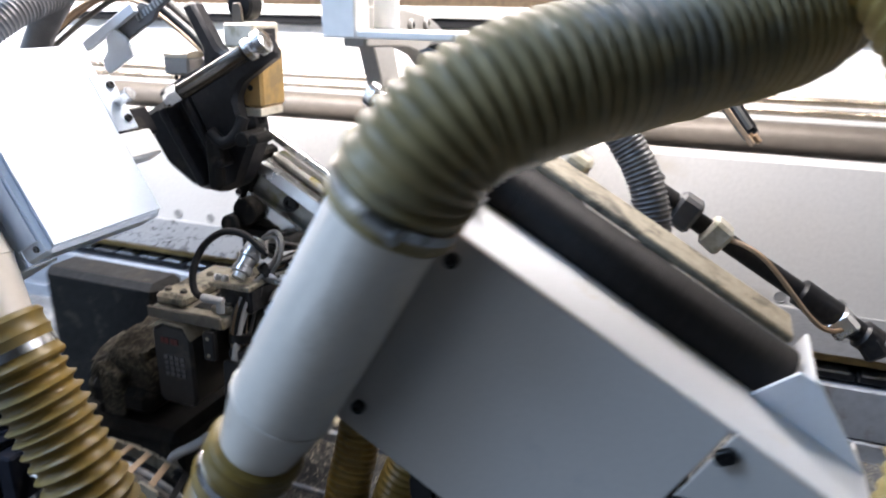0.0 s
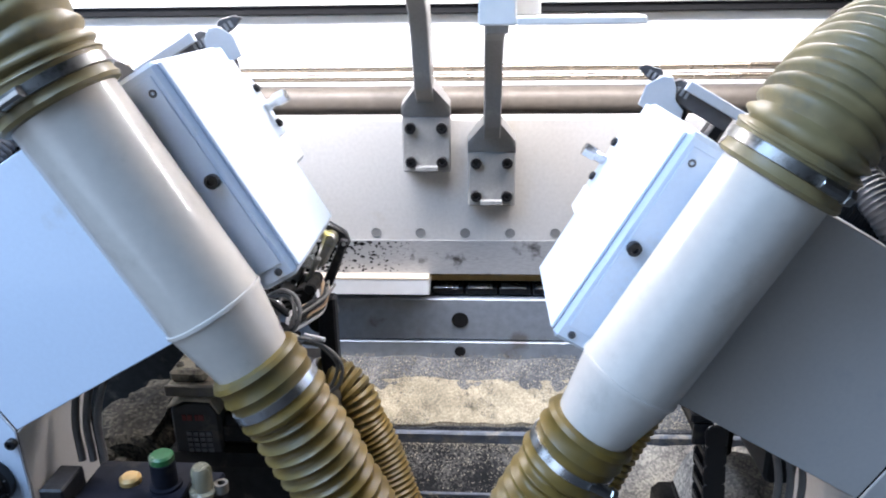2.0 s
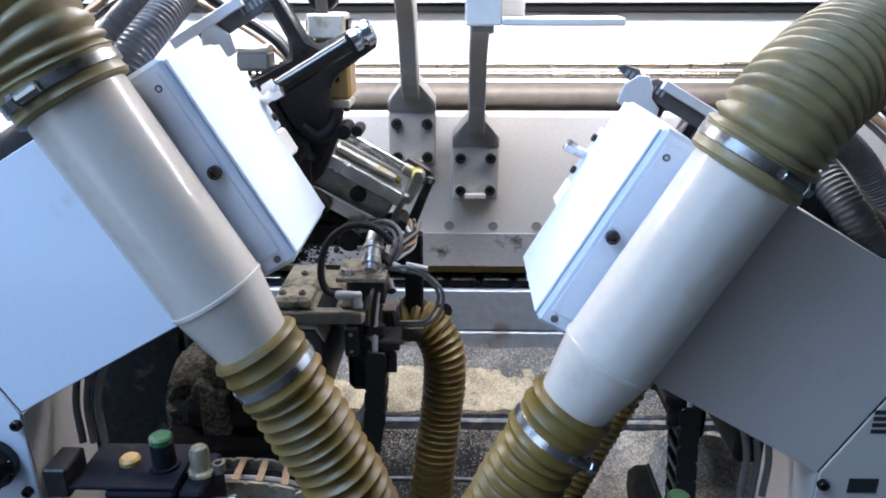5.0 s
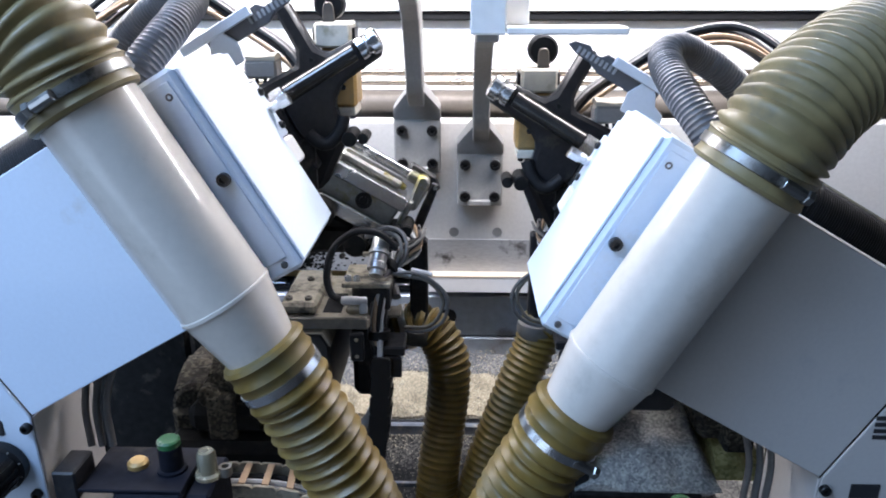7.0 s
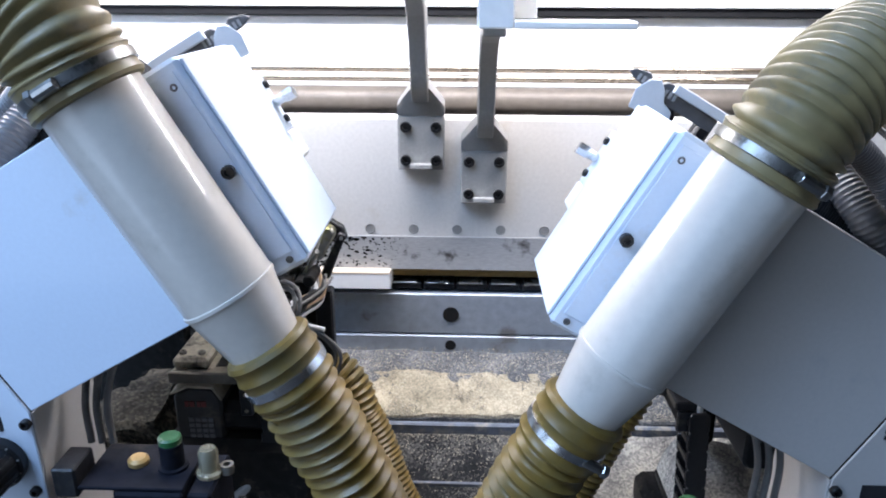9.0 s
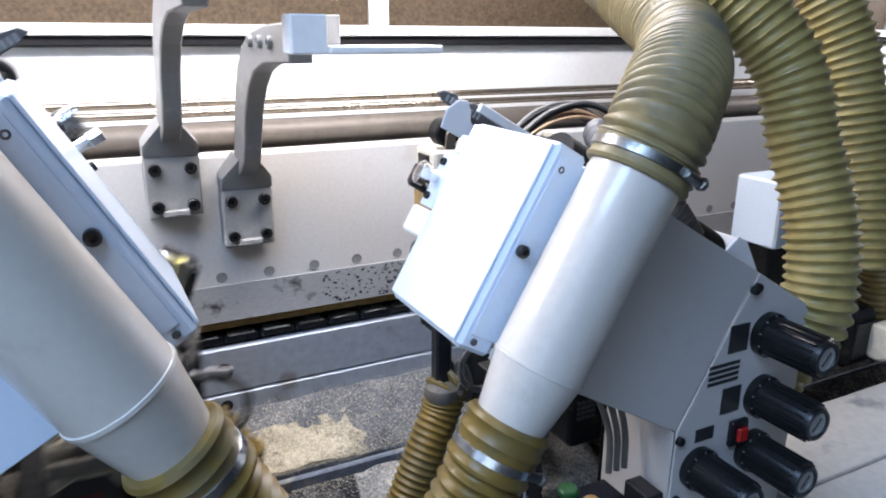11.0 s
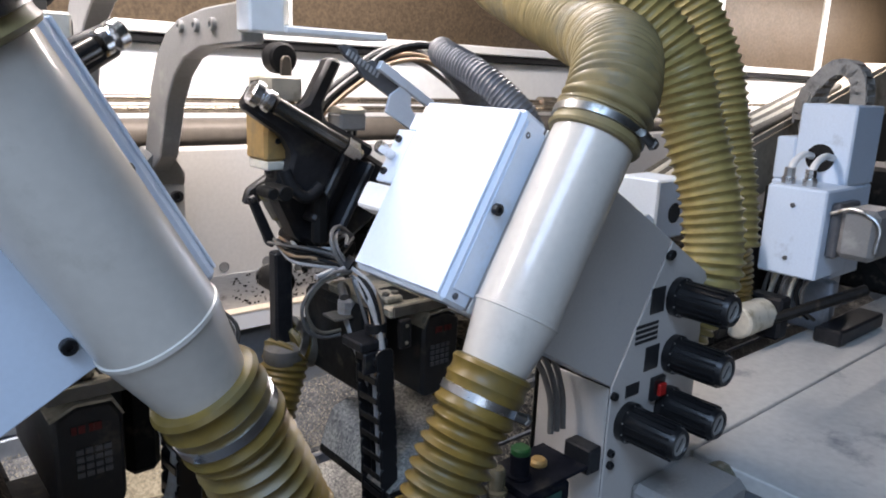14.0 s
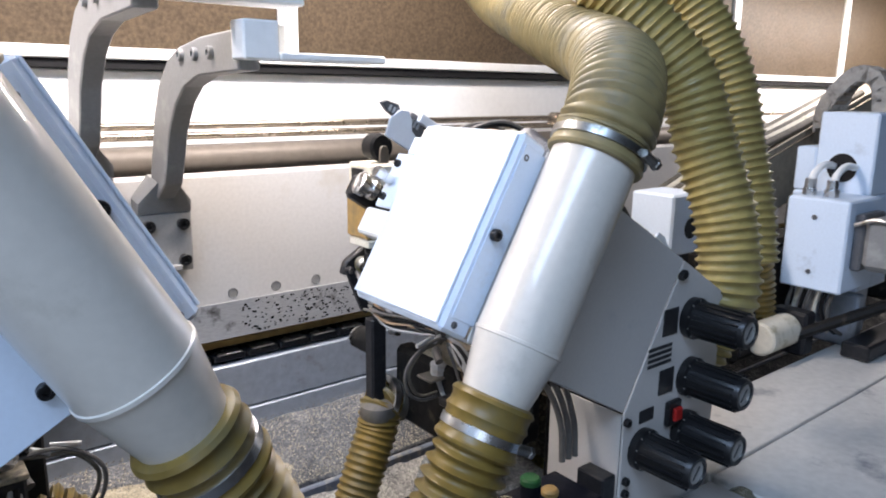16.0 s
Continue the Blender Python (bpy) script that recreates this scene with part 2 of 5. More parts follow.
MOTOR = material("dark_motor_paint", (0.014, 0.014, 0.015), 0.5, var=0.2, scale=90, bump=0.15, dirt=(0.06, 0.05, 0.04), dirt_amount=0.15, dirt_scale=22)
GREASE = material("grease", (0.2, 0.17, 0.04), 0.25, var=0.2, scale=60, bump=0.2, coat=0.3)
PLUG = material("pale_grey_plastic", (0.36, 0.365, 0.37), 0.45, var=0.08, scale=90, bump=0.05, dirt=(0.3, 0.28, 0.24), dirt_amount=0.15, dirt_scale=30)
TAN_CABLE = material("tan_cable", (0.3, 0.2, 0.12), 0.5, var=0.15, scale=90, bump=0.05)
CLEAR = material("cloudy_clear_plastic", (0.3, 0.28, 0.2), 0.25, var=0.1, scale=60, bump=0.05, transmission=0.55)

# ---------- mesh helpers ----------
FLIP = 1  # -1 while a unit of the mirrored hand is built


def part(name, bm, mat, parent=None, label="", smooth=True, kind="", category="", group=""):
    """Links a bmesh as one mesh object, under a thing or on its own."""
    if FLIP < 0:
        bmesh.ops.scale(bm, vec=(-1, 1, 1), verts=bm.verts)
        bmesh.ops.recalc_face_normals(bm, faces=bm.faces)
    me = bpy.data.meshes.new(name)
    bm.to_mesh(me)
    bm.free()
    me.materials.append(mat)
    if smooth:
        me.polygons.foreach_set("use_smooth", [True] * len(me.polygons))
        me.set_sharp_from_angle(angle=radians(35))
    ob = new(name, me)
    ob.parent = parent
    return tagged(ob, label, category, group, kind)


def thing(name, label, category, group="", at=(0, 0, 0), kind=""):
    ob = new(name)
    ob.empty_display_size = 0.02
    ob.location = at
    return tagged(ob, label, category, group, kind)


def rot(axis, deg):
    return Matrix.Rotation(radians(deg), 4, axis)


def box(bm, lo, hi, m=None, bevel=0.0015, seg=1):
    """A bevelled box between two corners, in the space m."""
    r = bmesh.ops.create_cube(bm, size=1)
    vs = r["verts"]
    lo, hi = Vector(lo), Vector(hi)
    for v in vs:
        v.co = Vector(((lo + hi)[i] / 2 + v.co[i] * (hi - lo)[i] for i in range(3)))
    if bevel:
        es = list({e for v in vs for e in v.link_edges})
        out = bmesh.ops.bevel(bm, geom=es, offset=min(bevel, min(abs(hi[i] - lo[i]) for i in range(3)) * 0.3), segments=seg, affect="EDGES", profile=0.6)
        vs = list({v for f in out["faces"] for v in f.verts} | {v for v in vs if v.is_valid})
    if m is not None:
        bmesh.ops.transform(bm, matrix=m, verts=[v for v in vs if v.is_valid])
    return bm


def boxes(*specs, m=None, bevel=0.0015):
    bm = bmesh.new()
    for lo, hi in specs:
        box(bm, lo, hi, m, bevel)
    return bm


def lathe(bm, p, q, profile, seg=24):
    """A turned body from p towards q: profile of (distance along, radius)."""
    p, q = Vector(p), Vector(q)
    d = (q - p).normalized()
    x = d.orthogonal().normalized()
    y = d.cross(x)
    rings = []
    for s, r in profile:
        if r <= 0:
            rings.append([bm.verts.new(p + d * s)])
        else:
            rings.append([bm.verts.new(p + d * s + (x * math.cos(2 * math.pi * k / seg) + y * math.sin(2 * math.pi * k / seg)) * r) for k in range(seg)])
    for a, b in zip(rings, rings[1:]):
        for k in range(seg):
            f = [a[k % len(a)], a[(k + 1) % len(a)], b[(k + 1) % len(b)], b[k % len(b)]]
            f = list(dict.fromkeys(f))
            if len(f) > 2:
                bm.faces.new(f)
    for ring, flip in ((rings[0], True), (rings[-1], False)):
        if len(ring) > 2:
            bm.faces.new(ring[::-1] if flip else ring)
    return bm


def rod(bm, p, q, r, seg=16, chamfer=0.0):
    ln = (Vector(q) - Vector(p)).length
    c = chamfer or min(r, ln) * 0.12
    return lathe(bm, p, q, [(0, r - c), (c, r), (ln - c, r), (ln, r - c)], seg)


def curve_points(pts, step):
    """Evenly spaced points along a smooth line through pts."""
    pts = [Vector(p) for p in pts]
    ext = [2 * pts[0] - pts[1]] + pts + [2 * pts[-1] - pts[-2]]
    dense = []
    for i in range(1, len(ext) - 2):
        p0, p1, p2, p3 = ext[i - 1:i + 3]
        for k in range(40):
            t = k / 40
            dense.append(0.5 * (2 * p1 + (p2 - p0) * t + (2 * p0 - 5 * p1 + 4 * p2 - p3) * t * t + (3 * p1 - p0 - 3 * p2 + p3) * t ** 3))
    dense.append(pts[-1])
    out, left = [dense[0]], step
    for a, b in zip(dense, dense[1:]):
        ln, done = (b - a).length, 0.0
        while ln - done >= left:
            done += left
            out.append(a + (b - a) * (done / ln))
            left = step
        left -= ln - done
    return out


def sweep(bm, pts, radius, step=0.01, seg=12, caps=True):
    """A tube along pts; radius is a number or a function of (index, distance, total)."""
    ps = curve_points(pts, step)
    x = None
    rings = []
    for i, p in enumerate(ps):
        d = (ps[min(i + 1, len(ps) - 1)] - ps[max(i - 1, 0)]).normalized()
        x = d.orthogonal().normalized() if x is None else (x - d * x.dot(d)).normalized()
        y = d.cross(x)
        r = radius(i, i * step, len(ps) * step) if callable(radius) else radius
        rings.append([bm.verts.new(p + (x * math.cos(2 * math.pi * k / seg) + y * math.sin(2 * math.pi * k / seg)) * r) for k in range(seg)])
    for a, b in zip(rings, rings[1:]):
        for k in range(seg):
            bm.faces.new((a[k], a[(k + 1) % seg], b[(k + 1) % seg], b[k]))
    if caps and len(rings) > 1:
        bm.faces.new(rings[0][::-1])
        bm.faces.new(rings[-1])
    return bm


RIB = (1.0, 0.8, 0.36, 0.10, 0.0, 0.04, 0.22, 0.7)


ROUND_RIB = (0.0, 0.22, 0.62, 0.93, 1.0, 0.93, 0.62, 0.22)


def ribbed(pts, r, pitch=0.0125, depth=0.0035, seg=28, rib=RIB):
    """A corrugated hose: rounded ribs with hollows between them."""
    bm = bmesh.new()
    step = pitch / len(RIB)
    wob = random.Random(int(pts[0][2] * 1e4))
    amp = [0.85 + 0.3 * wob.random() for _ in range(4000)]
    return sweep(bm, pts, lambda i, s, total: r - depth + depth * rib[i % len(rib)] * amp[i // len(RIB)], step, seg)


def plate(bm, outline, y0, y1, m=None, bevel=0.001):
    """A sheet cut to an outline of (x, z) points, between y0 and y1."""
    a = [bm.verts.new((x, y0, z)) for x, z in outline]
    b = [bm.verts.new((x, y1, z)) for x, z in outline]
    n = len(a)
    fs = [bm.faces.new(a), bm.faces.new(b[::-1])]
    for k in range(n):
        fs.append(bm.faces.new((a[k], b[k], b[(k + 1) % n], a[(k + 1) % n])))
    bmesh.ops.recalc_face_normals(bm, faces=fs)
    vs = a + b
    if bevel:
        out = bmesh.ops.bevel(bm, geom=list({e for f in fs for e in f.edges}), offset=bevel, segments=1, affect="EDGES", profile=0.6)
        vs = list({v for f in out["faces"] for v in f.verts} | {v for v in vs if v.is_valid})
    if m is not None:
        bmesh.ops.transform(bm, matrix=m, verts=[v for v in vs if v.is_valid])
    return bm


def socket_screw(bm, p, d, r=0.009, h=0.009):
    """A socket head cap screw standing on p, along d."""
    d = Vector(d).normalized()
    lathe(bm, p, Vector(p) + d, [(0, r), (h * 0.85, r), (h, r * 0.88), (h, r * 0.5), (h * 0.45, r * 0.48), (h * 0.45, 0)], 16)
    return bm


def slab(prof, x0, x1, thick, bumpy):
    """A ledge along x whose top follows a (y, z) profile, a little uneven."""
    bm = bmesh.new()
    rows = []
    pts = []
    for (ya, za), (yb, zb) in zip(prof, prof[1:]):
        for k in range(6):
            pts.append((ya + (yb - ya) * k / 6, za + (zb - za) * k / 6))
    pts.append(prof[-1])
    n = 220
    for i in range(n + 1):
        x = x0 + (x1 - x0) * i / n
        rows.append([bm.verts.new((x, y, z + bumpy * noise.noise((x * 14, y * 22, 0.3)) + bumpy * 0.5 * noise.noise((x * 45, y * 60, 1.3)))) for y, z in pts]
                    + [bm.verts.new((x, pts[-1][0], pts[-1][1] - thick)), bm.verts.new((x, pts[0][0], pts[-1][1] - thick))])
    for a, b in zip(rows, rows[1:]):
        for k in range(len(a)):
            bm.faces.new((a[k], a[(k + 1) % len(a)], b[(k + 1) % len(a)], b[k]))
    bm.faces.new(rows[0])
    bm.faces.new(rows[-1][::-1])
    bmesh.ops.recalc_face_normals(bm, faces=bm.faces)
    return bm


# ---------- the unseen hall assumed round the machine ---
def hall():
    part("floor", boxes(((-4.2, -2.8, -0.1), (5.5, 2.8, 0.0)), bevel=0), CONCRETE, kind="structure", label="plain grey concrete hall floor", category="floor")
    part("wall_north", boxes(((-4, 2.8, 0), (5.5, 3.0, 3.2)), bevel=0), HALLWALL, kind="structure", label="plain pale hall wall", category="wall")
    part("wall_south", boxes(((-4, -2.8, 0), (-2.9, -2.6, 3.2)), ((-0.9, -2.8, 0), (5.5, -2.6, 3.2)), ((-2.9, -2.8, 2.65), (-0.9, -2.6, 3.2)), bevel=0), HALLWALL, kind="structure", label="unseen plain pale hall wall with an assumed open door", category="wall")
    part("wall_east", boxes(((5.5, -2.8, 0), (5.7, 3.0, 3.2)), bevel=0), HALLWALL, kind="structure", label="plain pale hall wall", category="wall")
    part("wall_west", boxes(((-4.2, -2.8, 0), (-4.0, -2.55, 3.2)), ((-4.2, -0.95, 0), (-4.0, 3.0, 3.2)), ((-4.2, -2.55, 2.7), (-4.0, -0.95, 3.2)), ((-4.2, -2.55, 0), (-4.0, -0.95, 0.8)), bevel=0), HALLWALL,
         kind="structure", label="unseen plain pale hall wall with an assumed large window opening", category="wall")
    part("ceiling", boxes(((-4.2, -2.8, 3.2), (5.7, -2.3, 3.3)), ((-4.2, -1.1, 3.2), (5.7, 3.0, 3.3)), ((-4.2, -2.3, 3.2), (-2.4, -1.1, 3.3)), ((-0.7, -2.3, 3.2), (5.7, -1.1, 3.3)), bevel=0),
         HALLWALL, kind="structure", label="unseen pale hall ceiling with an assumed square skylight", category="ceiling")


hall()


# ---------- the machine's back ----------
def back_structure():
    bm = boxes(((-1.6, 0.0, 0.982), (2.6, 0.05, 1.262)), bevel=0.002)
    part("back_plate", bm, PLATE, kind="structure", label="light grey painted steel back plate with a row of plugs", category="machine plate")
    bm = bmesh.new()
    box(bm, (-1.6, -0.0025, 0.982), (2.6, -0.0002, 1.046), None, 0)
    part("worn_strip", bm, WORN, kind="structure", label="worn bare steel strip along the plate's lower edge", category="machine plate")
    for k in range(-14, 24):
        bm = lathe(bmesh.new(), (k * 0.0795, 0, 1.06), (k * 0.0795, -1, 1.06), [(-0.004, 0.0092), (0.0008, 0.0092), (0.0012, 0.0082), (0.0004, 0.0078), (0.0004, 0)], 20)
        part("hole_plug", bm, ARM, kind="structure", label="round grey hole plug in the plate", category="plug", group="plugs in the back plate")
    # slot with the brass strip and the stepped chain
    # black sheet: the slot's inner darkness given as a colour
    part("slot_back", boxes(((-1.6, 0.05, 0.9), (2.6, 0.07, 1.0)), bevel=0), RUBBER, kind="structure", label="black sheet standing in for the dark depth of the feed slot", category="slot")
    part("brass_strip", boxes(((-1.6, 0.018, 0.960), (2.6, 0.04, 0.973)), bevel=0.002), GOLD, kind="structure", label="worn brass-coloured guide strip in the slot", category="guide strip")
    chain = thing("feed_chain", "dark stepped feed chain in the slot", "feed chain")
    for k in range(-62, 84):
        part("chain_pad", boxes(((k * 0.062, 0.01, 0.936), (k * 0.062 + 0.058, 0.048, 0.949)), m=Matrix.Translation((0, 0, 0)) , bevel=0.002), BLACK, chain)
        part("chain_link", boxes(((k * 0.062 + 0.004, 0.006, 0.9495), (k * 0.062 + 0.05, 0.03, 0.9525)), bevel=0.001), STEEL, chain)
    # lower beam
    bm = bmesh.new()
    box(bm, (-3.95, 0.0, 0.848), (5.3, 0.06, 0.931), None, 0.002)
    part("lower_beam", bm, BEAM, kind="structure", label="bare grey steel beam below the feed line", category="machine beam")
    part("beam_foot", boxes(((-3.95, -0.004, 0.0), (5.3, 0.06, 0.8455)), bevel=0.002), BEAM, kind="structure", label="dusty steel foot of the beam", category="machine beam")
    # bores are flat black discs; the darkness inside is painted
    for z, r in ((0.889, 0.0155), (0.826, 0.0105)):
        bm = lathe(bmesh.new(), (-0.010, -0.0015 if z > 0.85 else -0.0055, z), (-0.010, -1, z), [(-0.003, r), (0, r), (0.0006, r * 0.96), (0, 0)], 24)
        part("bore", bm, RUBBER, kind="structure", label="black disc standing in for a dark round bore in the beam", category="bore")
    # shafts over the plate
    ts = thing("guide_shaft", "thick dark steel guide shaft along the hood wall", "shaft")
    part("shaft", rod(bmesh.new(), (-1.8, 0.095, 1.279), (2.8, 0.095, 1.279), 0.0265, 32), ROD, ts)
    for x in (-1.79, 2.77):
        part("collar", rod(bmesh.new(), (x, 0.095, 1.279), (x + 0.02, 0.095, 1.279), 0.031, 32), BLACK, ts)
    part("guide_shaft", rod(bmesh.new(), (-1.8, 0.085, 1.321), (1.1, 0.085, 1.321), 0.0065, 20), SHAFT, label="thin polished brown steel shaft", category="shaft", group="thin shafts")
    part("guide_shaft", rod(bmesh.new(), (-1.8, 0.085, 1.338), (2.8, 0.085, 1.338), 0.0065, 20), SHAFT, label="thin polished brown steel shaft", category="shaft", group="thin shafts")
    bm = lathe(bmesh.new(), (1.02, 0.085, 1.335), (1.4, 0.085, 1.335), [(0, 0.008), (0, 0.017), (0.05, 0.017), (0.052, 0.013), (0.38, 0.013)], 20)
    part("shaft_coupling", bm, SHAFT, label="stepped steel coupling at the shaft's end", category="coupling")
    # hood wall
    part("wall_hood", boxes(((-2.2, 0.128, 0.6), (3.4, 0.15, 1.427)), bevel=0.002), FRAME, kind="structure", label="white sheet metal wall of the hood", category="hood wall")
    # black strip painted in for the shaded gap between wall and window rail
    part("seal", boxes(((-2.2, 0.112, 1.4275), (3.4, 0.15, 1.443)), bevel=0.002), RUBBER, kind="structure", label="black strip standing in for the dark gap along the hood", category="seal")
    part("trim", boxes(((-2.2, 0.105, 1.4435), (3.4, 0.135, 1.462)), bevel=0.002), FRAME, kind="structure", label="white lower rail of the hood windows", category="window rail")
    for x in (-1.15, -0.42, 0.335, 1.09, 1.85, 2.6):
        part("window_post", boxes(((x - 0.018, 0.105, 1.4625), (x + 0.018, 0.135, 1.99)), bevel=0.002), FRAME, kind="structure", label="white post between hood windows", category="window post")
    for x in (-1.15, -0.42, 0.335, 1.09, 1.85, 2.6):
        part("window_pane", boxes(((x + 0.0185, 0.115, 1.4625), (x + 0.735, 0.12, 1.99)), bevel=0), AMBER, kind="structure", label="brown tinted hood window", category="window")
    part("trim", boxes(((-2.2, 0.105, 1.9905), (3.4, 0.135, 2.03)), bevel=0.002), FRAME, kind="structure", label="white upper rail of the hood windows", category="window rail")


back_structure()


def hood_lamp(x0, x1, z):
    t = thing("tube_lamp", "white tube lamp lit inside the hood", "tube lamp", "tube lamps in the hood")
    part("fixture", boxes(((x0, -0.25, z + 0.03), (x1, -0.15, z + 0.08)), bevel=0.006), FRAME, t)
    part("tube", rod(bmesh.new(), (x0 + 0.03, -0.20, z + 0.017), (x1 - 0.03, -0.20, z + 0.017), 0.012, 16), TUBE_GLOW, t, "glowing tube")
    for x in (x0 + 0.02, x1 - 0.03):
        part("holder", boxes(((x, -0.215, z + 0.0), (x + 0.009, -0.185, z + 0.0295)), bevel=0.002), FRAME, t)
    for x in (x0 + 0.3, x1 - 0.31):
        part("hanger", boxes(((x, -0.205, z + 0.0805), (x + 0.01, -0.195, 2.03)), bevel=0), FRAME, t)


hood_lamp(-1.27, 0.77, 1.80)
hood_lamp(1.82, 3.18, 1.69)
part("hood_roof", boxes(((-2.2, -0.42, 2.0305), (3.4, 0.135, 2.05)), bevel=0.002), FRAME, kind="structure", label="white sheet metal roof of the hood", category="hood roof")


def hook_arm(name, x, dz):
    """A hooked arm bolted to the plate, reaching out over the feed line."""
    t = thing(name, "grey cast hook arm bolted to the back plate", "bracket arm", "hook arms", (x, 0, dz))
    bm = bmesh.new()
    box(bm, (-0.04, -0.03, 1.119), (0.04, -0.001, 1.2125), None, 0.002)
    wedge = [bm.verts.new((k * u, y, z)) for k in (-1, 1) for u, y, z in ((0.04, -0.001, 1.213), (0.04, -0.03, 1.213), (0.04, -0.001, 1.236), (0.04, -0.034, 1.230), (0.0145, -0.001, 1.270), (0.0145, -0.052, 1.262))]
    bmesh.ops.convex_hull(bm, input=wedge)
    part("base", bm, ARM, t)
    # side profile in (y, z), built flat and then turned
    outer = [(-0.010, 1.236), (-0.016, 1.262), (-0.036, 1.31), (-0.055, 1.36), (-0.085, 1.405), (-0.125, 1.436), (-0.17, 1.452), (-0.25, 1.462), (-0.36, 1.466)]
    inner = [(-0.36, 1.421), (-0.24, 1.416), (-0.185, 1.402), (-0.147, 1.378), (-0.115, 1.34), (-0.093, 1.29), (-0.08, 1.262), (-0.062, 1.250), (-0.04, 1.236)]
    bm = bmesh.new()
    plate(bm, outer + inner, -0.0138, 0.0138, Matrix(((0, 1, 0, 0), (1, 0, 0, 0), (0, 0, 1, 0), (0, 0, 0, 1))), 0.002)
    bmesh.ops.recalc_face_normals(bm, faces=bm.faces)
    part("arm", bm, ARM, t)
    for bx in (-0.026, 0.026):
        for bz in (1.137, 1.194):
            part("bolt", socket_screw(bmesh.new(), (bx, -0.0295, bz), (0, -1, 0), 0.0095, 0.009), PLASTIC, t, "black socket head bolt")
    part("shim", boxes(((-0.02, -0.038, 1.121), (0.02, -0.0295, 1.131)), bevel=0.002), ARM, t)
    for y in (-0.185, -0.235, -0.285):
        for s in (-1, 1):
            part("bolt", socket_screw(bmesh.new(), (s * 0.0135, y, 1.442), (s, 0, 0), 0.008, 0.006), ARM, t)
    part("end_block", boxes(((-0.021, -0.395, 1.432), (0.021, -0.361, 1.474)), bevel=0.002), FRAME, t, "white end block")
    part("bar", boxes(((0.0215, -0.395, 1.432), (0.162, -0.345, 1.441)), bevel=0.002), FRAME, t, "white flat bar")
    part("bar_web", boxes(((0.0215, -0.352, 1.4412), (0.050, -0.345, 1.474)), bevel=0.001), FRAME, t, "white upright web")


def paint_flakes():
    """Dark spots where the paint has come off the lower strip."""
    rng = random.Random(8)
    verts, faces = [], []
    for x0, x1, count, fade in ((-0.30, -0.10, 520, 1), (0.17, 0.42, 240, 0), (-0.9, -0.3, 300, 0)):
        for _ in range(count):
            f = rng.random() ** (2.2 if fade else 1.0)
            x = x0 + (x1 - x0) * f + rng.gauss(0, 0.004)
            z = rng.uniform(0.986, 1.043) if not fade else 1.043 - 0.057 * rng.random() ** (1.0 + f)
            r = rng.uniform(0.0008, 0.0042) * (1.25 - f if fade else 0.6)
            b, n = len(verts), 7
            for i in range(n):
                a = 2 * math.pi * i / n
                q = r * rng.uniform(0.45, 1.2)
                verts.append((x + 1.5 * q * math.cos(a), -0.0029, z + q * math.sin(a)))
            faces.append(tuple(range(b, b + n)))
    me = bpy.data.meshes.new("paint_flakes")
    me.from_pydata(verts, [], faces)
    me.materials.append(DARK)
    tagged(new("paint_flakes", me), "dark chipped spots in the worn paint strip", "paint damage", kind="stuff")


paint_flakes()
hook_arm("hook_arm", -0.0635, 0.059)
hook_arm("hook_arm", 0.0455, 0.0)


